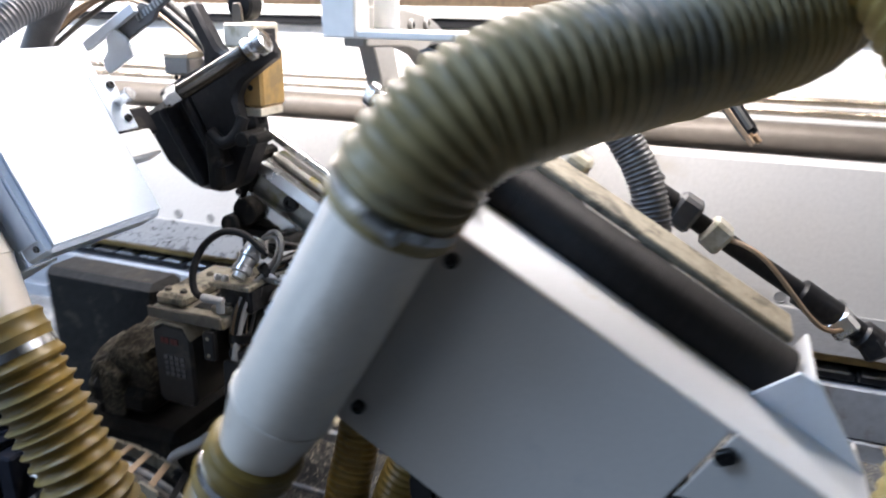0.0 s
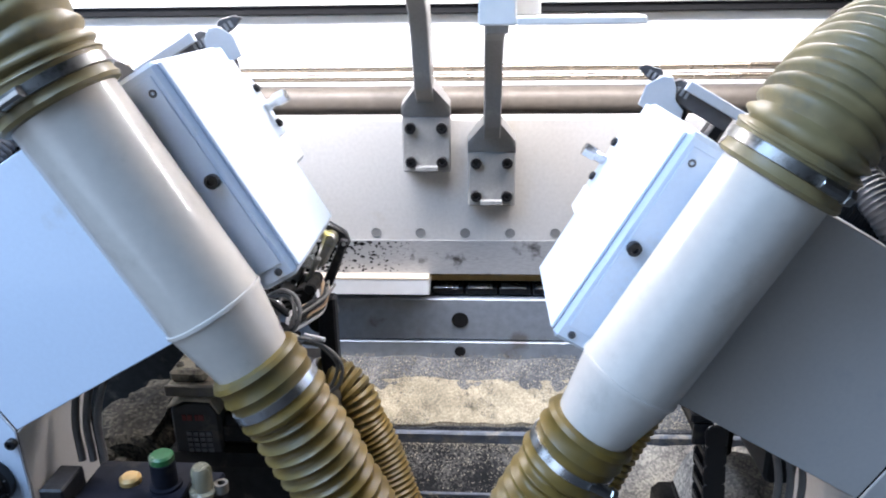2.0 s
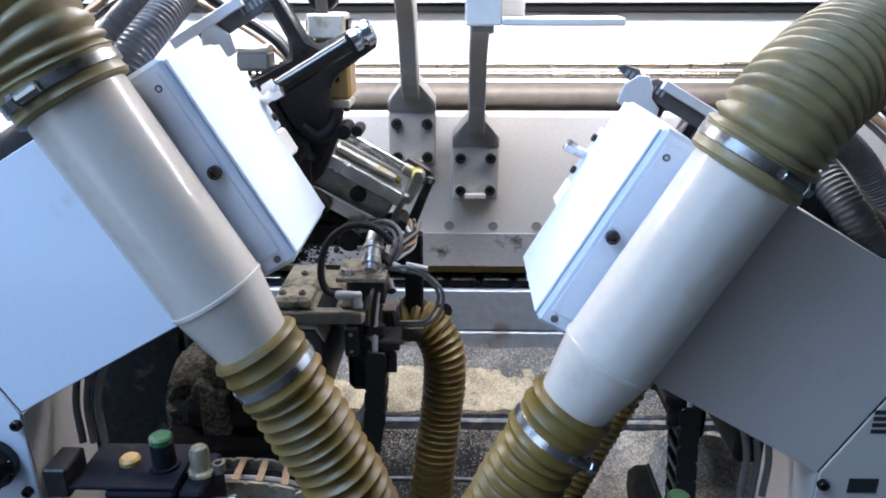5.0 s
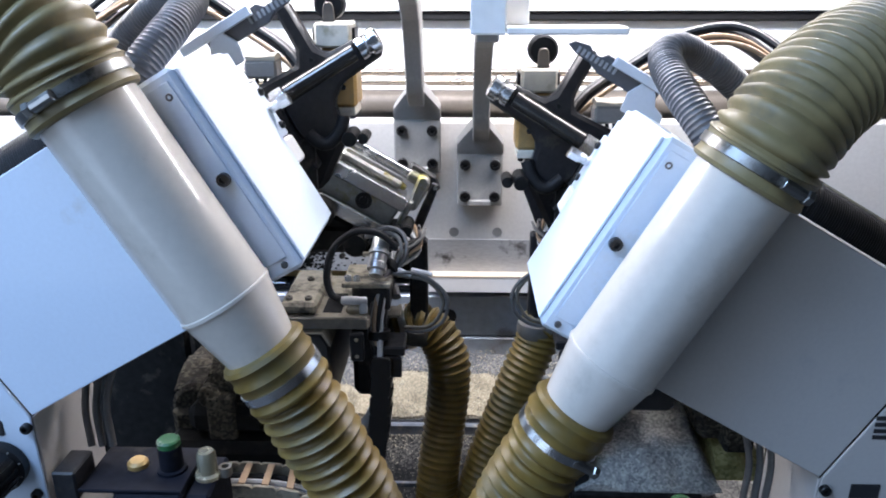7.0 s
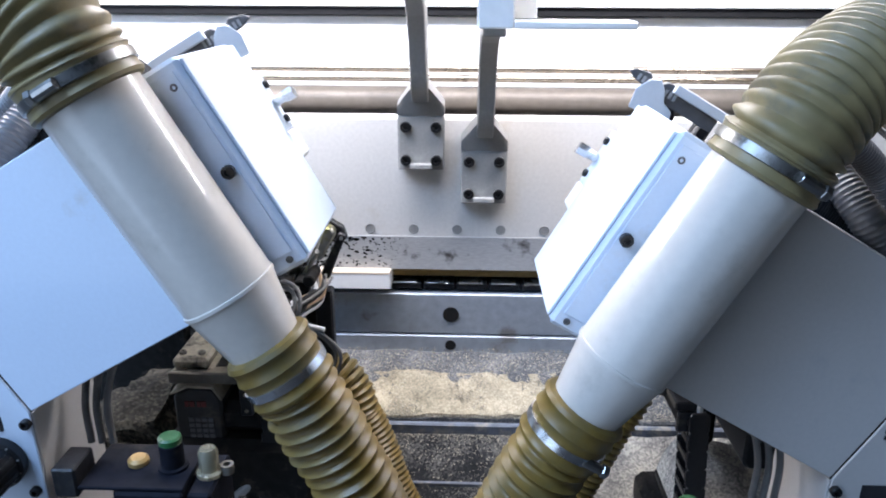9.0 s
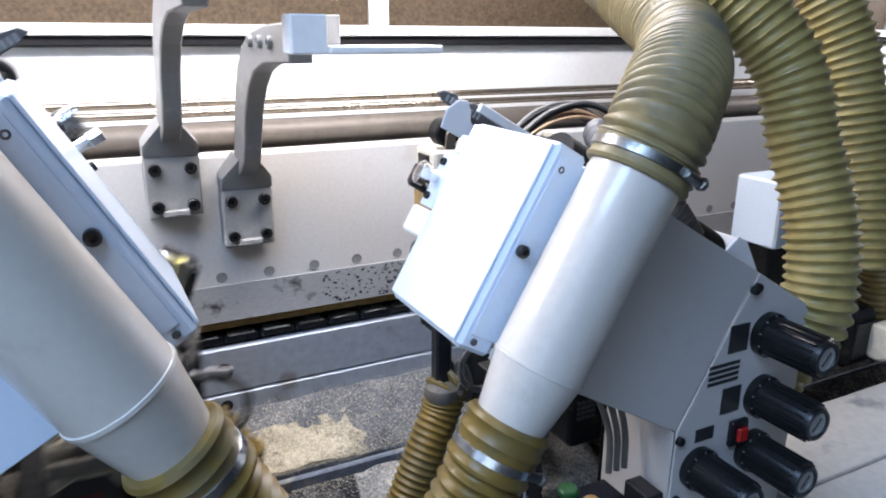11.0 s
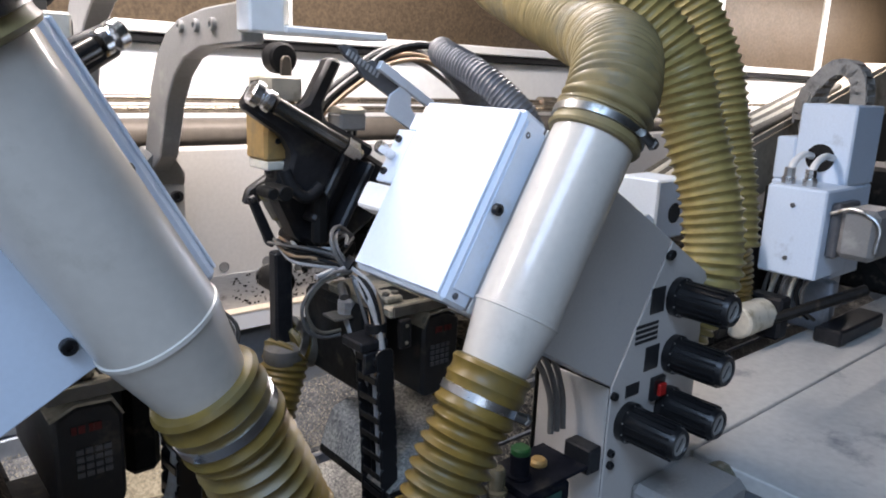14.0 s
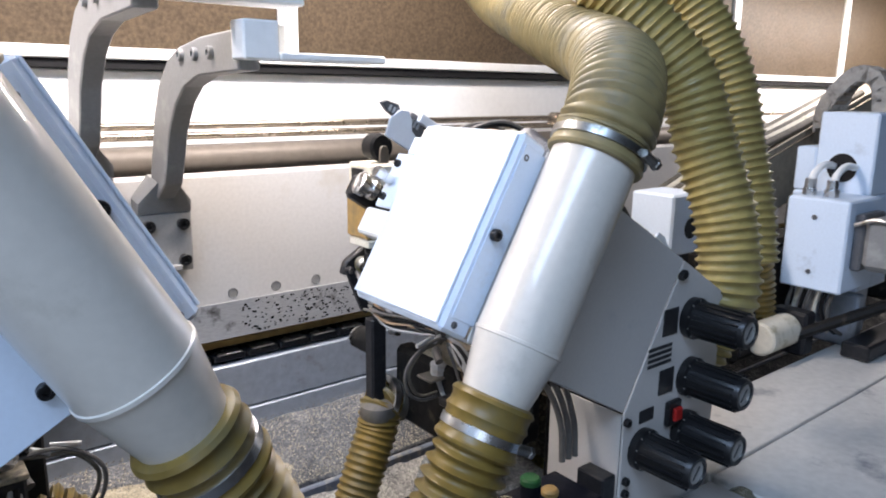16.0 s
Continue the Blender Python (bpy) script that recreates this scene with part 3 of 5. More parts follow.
# ---------- tray with chips ----------
def tray():
    # ledge that slopes to the front, then a dark step
    prof = [(0.0, 0.815), (-0.055, 0.79), (-0.125, 0.737), (-0.128, 0.728), (-0.16, 0.71), (-0.19, 0.66), (-0.28, 0.60), (-0.40, 0.56)]
    part("chip_ledge", slab(prof[:3], -1.6, 2.6, 0.02, 0.006), CHIP_BED, kind="structure", label="sloping ledge covered with pale wood chips and dust", category="ledge")
    heap = slab([(-0.050, 0.794), (-0.092, 0.7705), (-0.123, 0.744)], -0.30, 0.28, 0.006, 0.010)
    for v in heap.verts:
        v.co.z -= 0.07 * max(0, abs(v.co.x + 0.01) / 0.29 - 0.45) ** 2
    part("sawdust_heap", heap, SAWDUST, kind="structure", label="low heap of fresh pale sawdust on the ledge", category="sawdust")
    part("bed_edge", boxes(((-1.6, -0.137, 0.70), (2.6, -0.1255, 0.735)), bevel=0.003), BLUEGREY, kind="structure", label="blue-grey painted edge of the ledge", category="edge")
    part("dark_bed", slab([(-0.1375, 0.715), (-0.2, 0.655), (-0.29, 0.60), (-0.45, 0.57)], -1.6, 2.6, 0.02, 0.002), BED, kind="structure", label="dark oily machine bed with scattered chips", category="machine bed")
    part("bed_front", boxes(((-1.6, -0.46, 0.2), (2.6, -0.44, 0.569)), bevel=0.003), BLACK, kind="structure", label="dark front of the machine bed", category="machine bed")
    for x0, x1 in ((0.17, 0.62),):
        drift = slab([(-0.141, 0.719), (-0.2, 0.664), (-0.29, 0.612), (-0.44, 0.582)], x0, x1, 0.012, 0.008)
        part("dust_drift", drift, HEAP, kind="structure", label="grey drift of dust and chips on the bed", category="sawdust")
    part("bed_step", boxes(((-1.6, -0.205, 0.650), (2.6, -0.198, 0.6595)), bevel=0.001), BLUEGREY, kind="structure", label="thin bare edge of a step in the bed", category="edge")
    rng = random.Random(3)
    verts, faces = [], []
    for k in range(30000):
        x = rng.uniform(-0.75, 1.0)
        v = rng.random()
        if k < 17000:
            y = -0.125 * (1 - rng.random() ** 1.7)
            z = 0.815 - 0.42 * -y if y > -0.055 else 0.79 + (y + 0.055) * 0.757
            z += 0.006
        else:
            y = -0.14 - 0.26 * v * v
            z = 0.715 + (y + 0.1375) * 0.96 if y > -0.2 else 0.655 + (y + 0.2) * 0.61 if y > -0.29 else 0.6 + (y + 0.29) * 0.19
            z += 0.0025
            if rng.random() < v * 0.7:
                continue
        s = rng.uniform(0.0008, 0.0024)
        a = rng.uniform(0, 6.28)
        c, d = math.cos(a) * s, math.sin(a) * s
        b = len(verts)
        h = rng.uniform(-0.0012, 0.0012)
        verts += [(x + c, y + d, z - h), (x - d * 0.5, y + c * 0.5, z + 0.0008), (x - c, y - d, z + h), (x + d * 0.5, y - c * 0.5, z - 0.0008), (x, y, z + 0.0022)]
        faces += [(b, b + 1, b + 4), (b + 1, b + 2, b + 4), (b + 2, b + 3, b + 4), (b + 3, b, b + 4)]
    me = bpy.data.meshes.new("wood_chips")
    me.from_pydata(verts, [], faces)
    me.materials.append(CHIPS)
    tagged(new("wood_chips", me), "pale wood chips scattered over the ledge and bed", "wood chips", kind="stuff")


tray()

# ---------- the two trimming units, mirror images of one another ----------
CENTRE = -0.0185
TILT = 29.8
N = Vector((math.cos(radians(TILT)), 0, -math.sin(radians(TILT))))     # outward and down, the way the carriage slides home
A = Vector((math.sin(radians(TILT)), 0, math.cos(radians(TILT))))      # up the spout
D = Vector((-math.cos(radians(TILT)), 0, -math.sin(radians(TILT))))    # the way the saw head reaches in
ORIGIN = Vector((0.1705, -0.65, 1.1705))
TM = Matrix.Translation((ORIGIN.x, 0, ORIGIN.z)) @ rot("Y", TILT)                        # local x = N, z = A


def at(n, y, a):
    return ORIGIN + N * n + A * a + Vector((0, y + 0.65, 0))


SLIDERS = {}


def cover(hand, base):
    t = thing("trimming_cover", "white painted sheet steel cover with a suction spout", "machine cover", "trimming covers", base)
    # uneven daylight put into the paint: left plate lit bluish, right plate greyed
    part("front_plate", boxes(((-0.02, -0.65, -0.018), (0.272, -0.647, 0.188)), m=TM, bevel=0.001), SHADED_PAINT if hand > 0 else HOOD_AND_LIT_PAINT, t)
    part("flange", boxes(((-0.0, -0.6465, 0.185), (0.385, -0.560, 0.188)), m=TM, bevel=0.0008), PAINT, t)
    part("flange", boxes(((0.0, -0.6465, -0.018), (0.272, -0.60, -0.015)), m=TM, bevel=0.0008), PAINT, t)
    hood = part("hood", boxes(((-0.060, -0.6495, -0.018), (-0.021, -0.50, 0.190)), m=TM, bevel=0.004), HOOD_AND_LIT_PAINT, t)
    part("lid", boxes(((-0.0635, -0.645, -0.013), (-0.0605, -0.502, 0.186)), m=TM, bevel=0.0014), HOOD_AND_LIT_PAINT, hood)
    part("seam_strip", boxes(((-0.0525, -0.6512, -0.002), (-0.0215, -0.6498, 0.180)), m=TM, bevel=0.0008), HOOD_AND_LIT_PAINT, hood)
    part("tab", boxes(((-0.058, -0.4995, 0.050), (-0.03, -0.448, 0.082)), m=TM, bevel=0.003), FRAME, hood, "worn white block")
    part("tab", boxes(((-0.055, -0.4995, 0.160), (-0.03, -0.486, 0.186)), m=TM, bevel=0.002), CREAM, hood)
    part("side_bracket", boxes(((-0.0615, -0.4993, 0.084), (-0.057, -0.468, 0.150)), ((-0.0615, -0.4993, 0.1505), (-0.057, -0.485, 0.172)), m=TM, bevel=0.0012), HOOD_AND_LIT_PAINT, hood)
    for a in (0.096, 0.137):
        part("screw", socket_screw(bmesh.new(), at(-0.0616, -0.478, a), -N, 0.0045, 0.004), PLASTIC, hood, "black socket head screw")
    # ear on top with the sliding cover bar behind it
    ear = bmesh.new()
    plate(ear, [(-0.043, 0.178), (-0.047, 0.200), (-0.038, 0.217), (-0.027, 0.222), (-0.017, 0.214), (-0.010, 0.202), (0.004, 0.197), (0.008, 0.186), (0.004, 0.178)], -0.399, -0.395, TM, 0.0008)
    part("ear", ear, PAINT, t)
    bar = bmesh.new()
    plate(bar, [(-0.064, 0.212), (-0.058, 0.219), (-0.040, 0.223), (-0.034, 0.218), (-0.022, 0.218), (-0.016, 0.225), (0.06, 0.225), (0.06, 0.200), (-0.018, 0.200), (-0.03, 0.206), (-0.05, 0.207)], -0.392, -0.385, TM, 0.001)
    dark = part("slide_bar", bar, CONDUIT, t, "dark grey slotted bar")
    for k in range(9):
        part("tooth", boxes(((-0.052 + k * 0.0062, -0.394, 0.2085), (-0.0488 + k * 0.0062, -0.3925, 0.2165)), m=TM, bevel=0), PLUG, dark)
    white = part("slide_bar", boxes(((-0.008, -0.402, 0.2165), (0.09, -0.3935, 0.2285)), m=TM, bevel=0.001), PAINT, t, "white bar")
    SLIDERS[hand] = (dark, white)
    # screws
    for n, a, r in ((-0.0455, 0.0861, 0.0062),):
        part("screw", socket_screw(bmesh.new(), at(n, -0.6525, a), (0, -1, 0), r, 0.006), PLASTIC, t, "black socket head screw")
    for n, a in ((-0.0455, 0.168), (-0.0455, -0.008)):
        part("screw", socket_screw(bmesh.new(), at(n, -0.650, a), (0, -1, 0), 0.0034, 0.0018), CONDUIT, t, "small grey screw")
    for n, a in ((0.048, 0.168), (0.048, 0.007), (0.2785, 0.168)):
        part("screw", socket_screw(bmesh.new(), at(n, -0.650, a), (0, -1, 0), 0.0058, 0.006), PLASTIC, t, "black socket head screw")
    # nipple and fitting at the hood's back edge
    bm = bmesh.new()
    rod(bm, at(-0.0616, -0.480, 0.116), at(-0.086, -0.480, 0.116), 0.0055, 8)
    rod(bm, at(-0.074, -0.480, 0.116), at(-0.087, -0.480, 0.116), 0.0075, 6)
    part("fitting", bm, CHROME, t, "chrome hose fitting")
    # spout
    prof = [(-0.0, 0.033), (0.055, 0.0425), (0.0555, 0.0438), (0.0585, 0.0438), (0.059, 0.0425), (0.262, 0.0425)]
    p, q = at(0, -0.692, -0.056), at(0, -0.692, 0.3)
    part("spout", lathe(bmesh.new(), p, q, prof, 48), TUBE, t)
    return t


def clamp(bm, p, d, r, w=0.012):
    d = Vector(d).normalized()
    return lathe(bm, Vector(p) - d * w * 0.5, Vector(p) + d, [(0, r - 0.0015), (0.0005, r), (w - 0.0005, r), (w, r - 0.0015)], 40)


def clamp_lock(bm, p, d, side):
    d, side = Vector(d).normalized(), Vector(side).normalized()
    rod(bm, Vector(p) - side * 0.011, Vector(p) + side * 0.009, 0.0048, 10)
    rod(bm, Vector(p) + side * 0.009, Vector(p) + side * 0.015, 0.0062, 6)
    return bm


def hoses(hand, base):
    if hand > 0:
        line = [at(0, -0.692, 0.212), at(0, -0.692, 0.236), (0.312, -0.678, 1.400), (0.350, -0.648, 1.419), (0.397, -0.602, 1.432), (0.455, -0.54, 1.446), (0.512, -0.46, 1.463), (0.57, -0.31, 1.51), (0.62, -0.17, 1.56), (0.65, -0.06, 1.63)]
    else:
        line = [at(0, -0.692, 0.212), at(0, -0.692, 0.245), (0.328, -0.684, 1.410), (0.370, -0.66, 1.450), (0.412, -0.61, 1.495), (0.445, -0.51, 1.555), (0.468, -0.4, 1.64), (0.48, -0.3, 1.75)]
    t = thing("suction_hose", "olive grey ribbed suction hose clamped on the spout", "suction hose", "suction hoses", base)
    part("hose", ribbed(line, 0.0488, 0.0094, 0.0054, 32, ROUND_RIB), HOSE_GREY, t)
    part("cuff", lathe(bmesh.new(), at(0, -0.692, 0.189), at(0, -0.692, 1), [(0, 0.044), (0.001, 0.0472), (0.004, 0.0488), (0.008, 0.0472), (0.020, 0.0472), (0.026, 0.0485), (0.030, 0.0455)], 40), HOSE_GREY, t, "smooth end cuff")
    bm = clamp(bmesh.new(), at(0, -0.692, 0.205), A, 0.0495, 0.009)
    part("clamp", bm, CLAMP, t, "shiny steel hose clamp")
    part("clamp_lock", clamp_lock(bmesh.new(), at(0.012 if hand > 0 else 0.0, -0.743, 0.205), A, N), CLAMP, t)
    t = thing("suction_hose", "olive yellow ribbed suction hose hanging from the spout", "suction hose", "suction hoses", base)
    low = [at(0, -0.692, -0.098), (0.098, -0.69, 1.035), (0.066, -0.688, 0.965), (0.048, -0.68, 0.90), (0.040, -0.66, 0.82), (0.04, -0.62, 0.7), (0.04, -0.6, 0.5)]
    part("hose", ribbed(low, 0.0396, 0.0135, 0.0066), HOSE, t)
    part("cuff", lathe(bmesh.new(), at(0, -0.692, -0.106), at(0, -0.692, 1), [(0, 0.0365), (0.003, 0.0405), (0.006, 0.0412), (0.010, 0.0388), (0.028, 0.0386), (0.032, 0.0408), (0.037, 0.0385), (0.043, 0.0388), (0.047, 0.0412), (0.051, 0.039), (0.053, 0.034)], 40), HOSE, t, "smooth end cuff")
    part("clamp", clamp(bmesh.new(), at(0, -0.692, -0.0875), A, 0.0400, 0.009), CHROME, t, "shiny steel hose clamp")
    if hand > 0:
        part("clamp_lock", clamp_lock(bmesh.new(), at(0.022, -0.726, -0.0875), A, N), CLAMP, t)


def column(hand, base):
    t = thing("control_column", "white painted control column with black position knobs", "control column", "control columns", base)
    k0 = at(0.286, -0.65, 0.0)
    bm = bmesh.new()
    plate(bm, [(0.4000, 1.0180), (0.398, 0.55), (0.60, 0.55), (0.60, 1.140), (0.5028, 1.1965)], -0.65, -0.647, None, 0.001)
    # lit and shaded paint by hand, as on the cover's front plate
    part("front_plate", bm, SHADED_PAINT if hand > 0 else HOOD_AND_LIT_PAINT, t)
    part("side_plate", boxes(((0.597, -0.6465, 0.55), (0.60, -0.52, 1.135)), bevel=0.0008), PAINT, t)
    # inner side darkened with the shaded grey, outer side left white
    part("side_plate", boxes(((0.3985, -0.6465, 0.55), (0.4010, -0.53, 1.016)), bevel=0.0008), SHADED_PAINT, t)
    # back plate coloured oily black to give the column a shaded inside
    part("back_plate", boxes(((0.4015, -0.523, 0.55), (0.5965, -0.52, 1.03)), bevel=0.0008), DARK, t)
    for u, z in ((0.4045, 1.006), (0.409, 0.925), (0.409, 0.908), (0.500, 1.180)):
        part("screw", socket_screw(bmesh.new(), (u, -0.65, z), (0, -1, 0), 0.0056, 0.006), PLASTIC, t, "black socket head screw")
    for u, z in ((0.527, 1.118), (0.531, 1.036), (0.438, 0.962), (0.528, 0.962)):
        knob = bmesh.new()
        prof = [(0, 0.027), (0.010, 0.0275), (0.012, 0.0235), (0.0785, 0.021), (0.0815, 0.019), (0.0815, 0.0148), (0.079, 0.014)]
        lathe(knob, (u, -0.6505, z), (u, -1.6, z), prof, 36)
        kb = part("position_knob", knob, PLASTIC, t, "ribbed black position knob with a dial face")
        ribs = bmesh.new()
        for i in range(18):
            a = i * 2 * math.pi / 18
            rm = Matrix.Translation((u, 0, z)) @ rot("Y", math.degrees(a))
            box(ribs, (-0.0012, -0.725, 0.0205), (0.0012, -0.664, 0.0243), rm, 0)
        part("grip_ribs", ribs, PLASTIC, kb)
        face = lathe(bmesh.new(), (u, -0.7295, z), (u, -1.6, z), [(0, 0.0142), (0.001, 0.0138), (0.001, 0.0105), (0.0003, 0.010), (0.0003, 0)], 28)
        part("dial_face", face, LABEL_GREY, kb, "pale dial face")
        nd = bmesh.new()
        box(nd, (-0.0008, -0.7310, -0.010), (0.0008, -0.7300, 0.009), Matrix.Translation((u, 0, z)) @ rot("Y", 40), 0)
        part("pointer", nd, LABEL, kb)
        dots = bmesh.new()
        for i in range(10):
            a = i * 2 * math.pi / 10
            box(dots, (-0.0008, -0.6622, 0.0238), (0.0008, -0.6606, 0.0262), Matrix.Translation((u, 0, z)) @ rot("Y", math.degrees(a)), 0)
        part("scale_marks", dots, LABEL_GREY, kb)
    for lo, hi in (((0.466, 1.103), (0.497, 1.138)), ((0.466, 1.024), (0.497, 1.058)), ((0.430, 0.996), (0.459, 1.013))):
        part("label_plate", boxes(((lo[0], -0.6515, lo[1]), (hi[0], -0.6502, hi[1])), bevel=0.0004), LABEL, t, "small black label plate")
    lines = bmesh.new()
    for i in range(4):
        box(lines, (0.440, -0.6508, 1.066 + i * 0.0072), (0.489, -0.6503, 1.0705 + i * 0.0072), None, 0)
    part("text_label", lines, LABEL, t)
    sw = part("switch", boxes(((0.483, -0.658, 0.978), (0.512, -0.6503, 1.012)), bevel=0.002), PLASTIC, t)
    part("button", boxes(((0.490, -0.664, 0.986), (0.506, -0.6582, 1.004)), bevel=0.002), RED, sw, "red switch button")


def valve_block(hand, base):
    t = thing("valve_block", "dusty navy pneumatic valve block with green and clear knobs", "valve block", "valve blocks", base)
    part("body", boxes(((0.262, -0.655, 0.88), (0.335, -0.575, 0.945)), ((0.235, -0.65, 0.88), (0.2605, -0.578, 0.942)), bevel=0.003), NAVY, t)
    part("top_plate", boxes(((0.262, -0.652, 0.9455), (0.372, -0.575, 0.95)), bevel=0.001), NAVY, t)
    part("bracket", boxes(((0.3725, -0.652, 0.935), (0.3975, -0.610, 0.970)), bevel=0.002), BLACK, t)
    part("knob", lathe(bmesh.new(), (0.285, -0.615, 0.950), (0.285, -0.615, 2), [(0, 0.016), (0.003, 0.016), (0.004, 0.0125), (0.030, 0.0125), (0.031, 0.0115)], 28), NAVY, t)
    part("knob_cap", lathe(bmesh.new(), (0.285, -0.615, 0.9812), (0.285, -0.615, 2), [(0, 0.0122), (0.006, 0.0122), (0.008, 0.010), (0.0075, 0)], 28), GREEN, t, "green cap")
    part("bowl", lathe(bmesh.new(), (0.246, -0.615, 0.9425), (0.246, -0.615, 2), [(0, 0.014), (0.004, 0.014), (0.006, 0.0105), (0.028, 0.0105), (0.032, 0.008), (0.032, 0)], 24), CLEAR, t, "cloudy clear bowl")
    part("port", lathe(bmesh.new(), (0.325, -0.61, 0.950), (0.325, -0.61, 2), [(0, 0.011), (0.005, 0.011), (0.008, 0.008), (0.008, 0)], 20), TAN, t, "rusty round port")
    part("port", lathe(bmesh.new(), (0.2285, -0.61, 0.9405), (0.2285, -0.61, 2), [(0, 0.007), (0.011, 0.007), (0.011, 0.004), (0.002, 0.004), (0.002, 0)], 16), DUSTY, t)
    part("label_plate", boxes(((0.278, -0.6565, 0.922), (0.318, -0.6552, 0.938)), bevel=0.0003), TEAL, t, "worn green label")
    bm = bmesh.new()
    rod(bm, (0.234, -0.63, 0.915), (0.215, -0.63, 0.915), 0.006, 8)
    rod(bm, (0.214, -0.63, 0.915), (0.206, -0.63, 0.915), 0.0085, 6)
    part("fitting", bm, CHROME, t, "chrome fitting")
    gauge = lathe(bmesh.new(), (0.285, -0.6555, 0.905), (0.285, -1.6, 0.905), [(0, 0.014), (0.008, 0.014), (0.009, 0.012), (0.008, 0)], 24)
    part("gauge", gauge, CONDUIT, t, "round pressure gauge")


def motor_block(hand, base):
    """Dusty casting behind the cover that carries the unit."""
    t = thing("unit_base", "dusty dark cast base behind the cover", "machine base", "unit bases", base)
    if hand < 0:
        part("casting", boxes(((0.16, -0.47, 0.62), (0.36, -0.25, 0.86)), ((0.22, -0.45, 0.8605), (0.33, -0.30, 0.905)), bevel=0.012), DARK, t)
    else:
        part("casting", boxes(((0.33, -0.47, 0.58), (0.46, -0.20, 0.70)), bevel=0.012), DARK, t)
    part("rail", boxes(((0.1, -0.44, 0.62), (0.5, -0.3, 0.66)), bevel=0.003), BLACK, t)
    part("guide", boxes(((0.03, -0.40, -0.02), (0.30, -0.34, 0.02)), m=TM @ Matrix.Translation((0, 0, 0.12)), bevel=0.003), BLACK, t)
    part("bellows", ribbed([at(0.02, -0.54, 0.190), at(0.305, -0.54, 0.190)], 0.033, 0.0028, 0.0006, 24), RUBBER, t, "black fine-ribbed belt cover")
    part("belt", boxes(((0.04, -0.52, 0.218), (0.30, -0.47, 0.226)), m=TM, bevel=0.002), DUST_TOP, t, "dusty tan toothed belt")
    eb = bmesh.new()
    plate(eb, [(0.285, 0.1885), (0.300, 0.226), (0.318, 0.226), (0.385, 0.1885)], -0.582, -0.578, TM, 0.001)
    part("end_bracket", eb, HOOD_AND_LIT_PAINT, t, "pale blue-white end bracket")
    part("end_bracket", boxes(((0.312, -0.5775, 0.1885), (0.316, -0.49, 0.226)), m=TM, bevel=0.001), PAINT, t, "white end bracket")
    # added dark blocks: stand for machinery here and for shade on the beam
    if hand < 0:
        for lo, hi in (((0.20, -0.24, 0.6), (0.30, -0.15, 0.855)), ((0.302, -0.25, 0.6), (0.40, -0.15, 0.93)), ((0.402, -0.23, 0.6), (0.66, -0.15, 0.95))):
            part("casting", boxes((lo, hi), bevel=0.012), DARK, t)
    bm = bmesh.new()
    p, q = Vector((0.40, -0.335, 1.285)), Vector((0.645, -0.30, 1.133))
    ln = (q - p).length
    lathe(bm, p, q, [(0, 0.008), (0.0, 0.014), (0.03, 0.014), (0.032, 0.0105), (ln * 0.66, 0.0105), (ln * 0.67, 0.0155), (ln * 0.82, 0.0155), (ln * 0.83, 0.012), (ln * 0.93, 0.012), (ln * 0.94, 0.016), (ln, 0.016)], 20)
    rod(bm, p + A * 0.02, p - A * 0.022, 0.008, 12)
    part("damper", bm, BLACK, t, "black shock damper rod")
    for k, (f, mat) in enumerate(((0.16, CONDUIT), (0.30, CREAM), (0.86, STEEL), (1.0, BLACK))):
        c = p.lerp(q, f)
        part("clip", boxes(((-0.013, -0.016, -0.016), (0.013, 0.012, 0.02 - 0.004 * k)), m=Matrix.Translation(c) @ rot("Y", 30 + 8 * k), bevel=0.004), mat, t)
    part("wire", sweep(bmesh.new(), [p.lerp(q, 0.3), p.lerp(q, 0.45) + Vector((0.01, -0.03, 0.012)), p.lerp(q, 0.75) + Vector((0, -0.035, -0.01)), p.lerp(q, 0.9)], 0.0028, 0.008, 7), TAN_CABLE, t)
    part("fitting", boxes(((0.06, -0.47, 0.215), (0.085, -0.44, 0.235)), m=TM, bevel=0.004), CREAM, t)
    for k in range(3):
        part("cable", sweep(bmesh.new(), [(0.372 - 0.012 * k, -0.60, 0.95), (0.376 - 0.012 * k, -0.59, 1.0), (0.366 - 0.014 * k, -0.57, 1.05), (0.32 - 0.01 * k, -0.54, 1.09)], 0.004, 0.008, 8), CABLE, t)


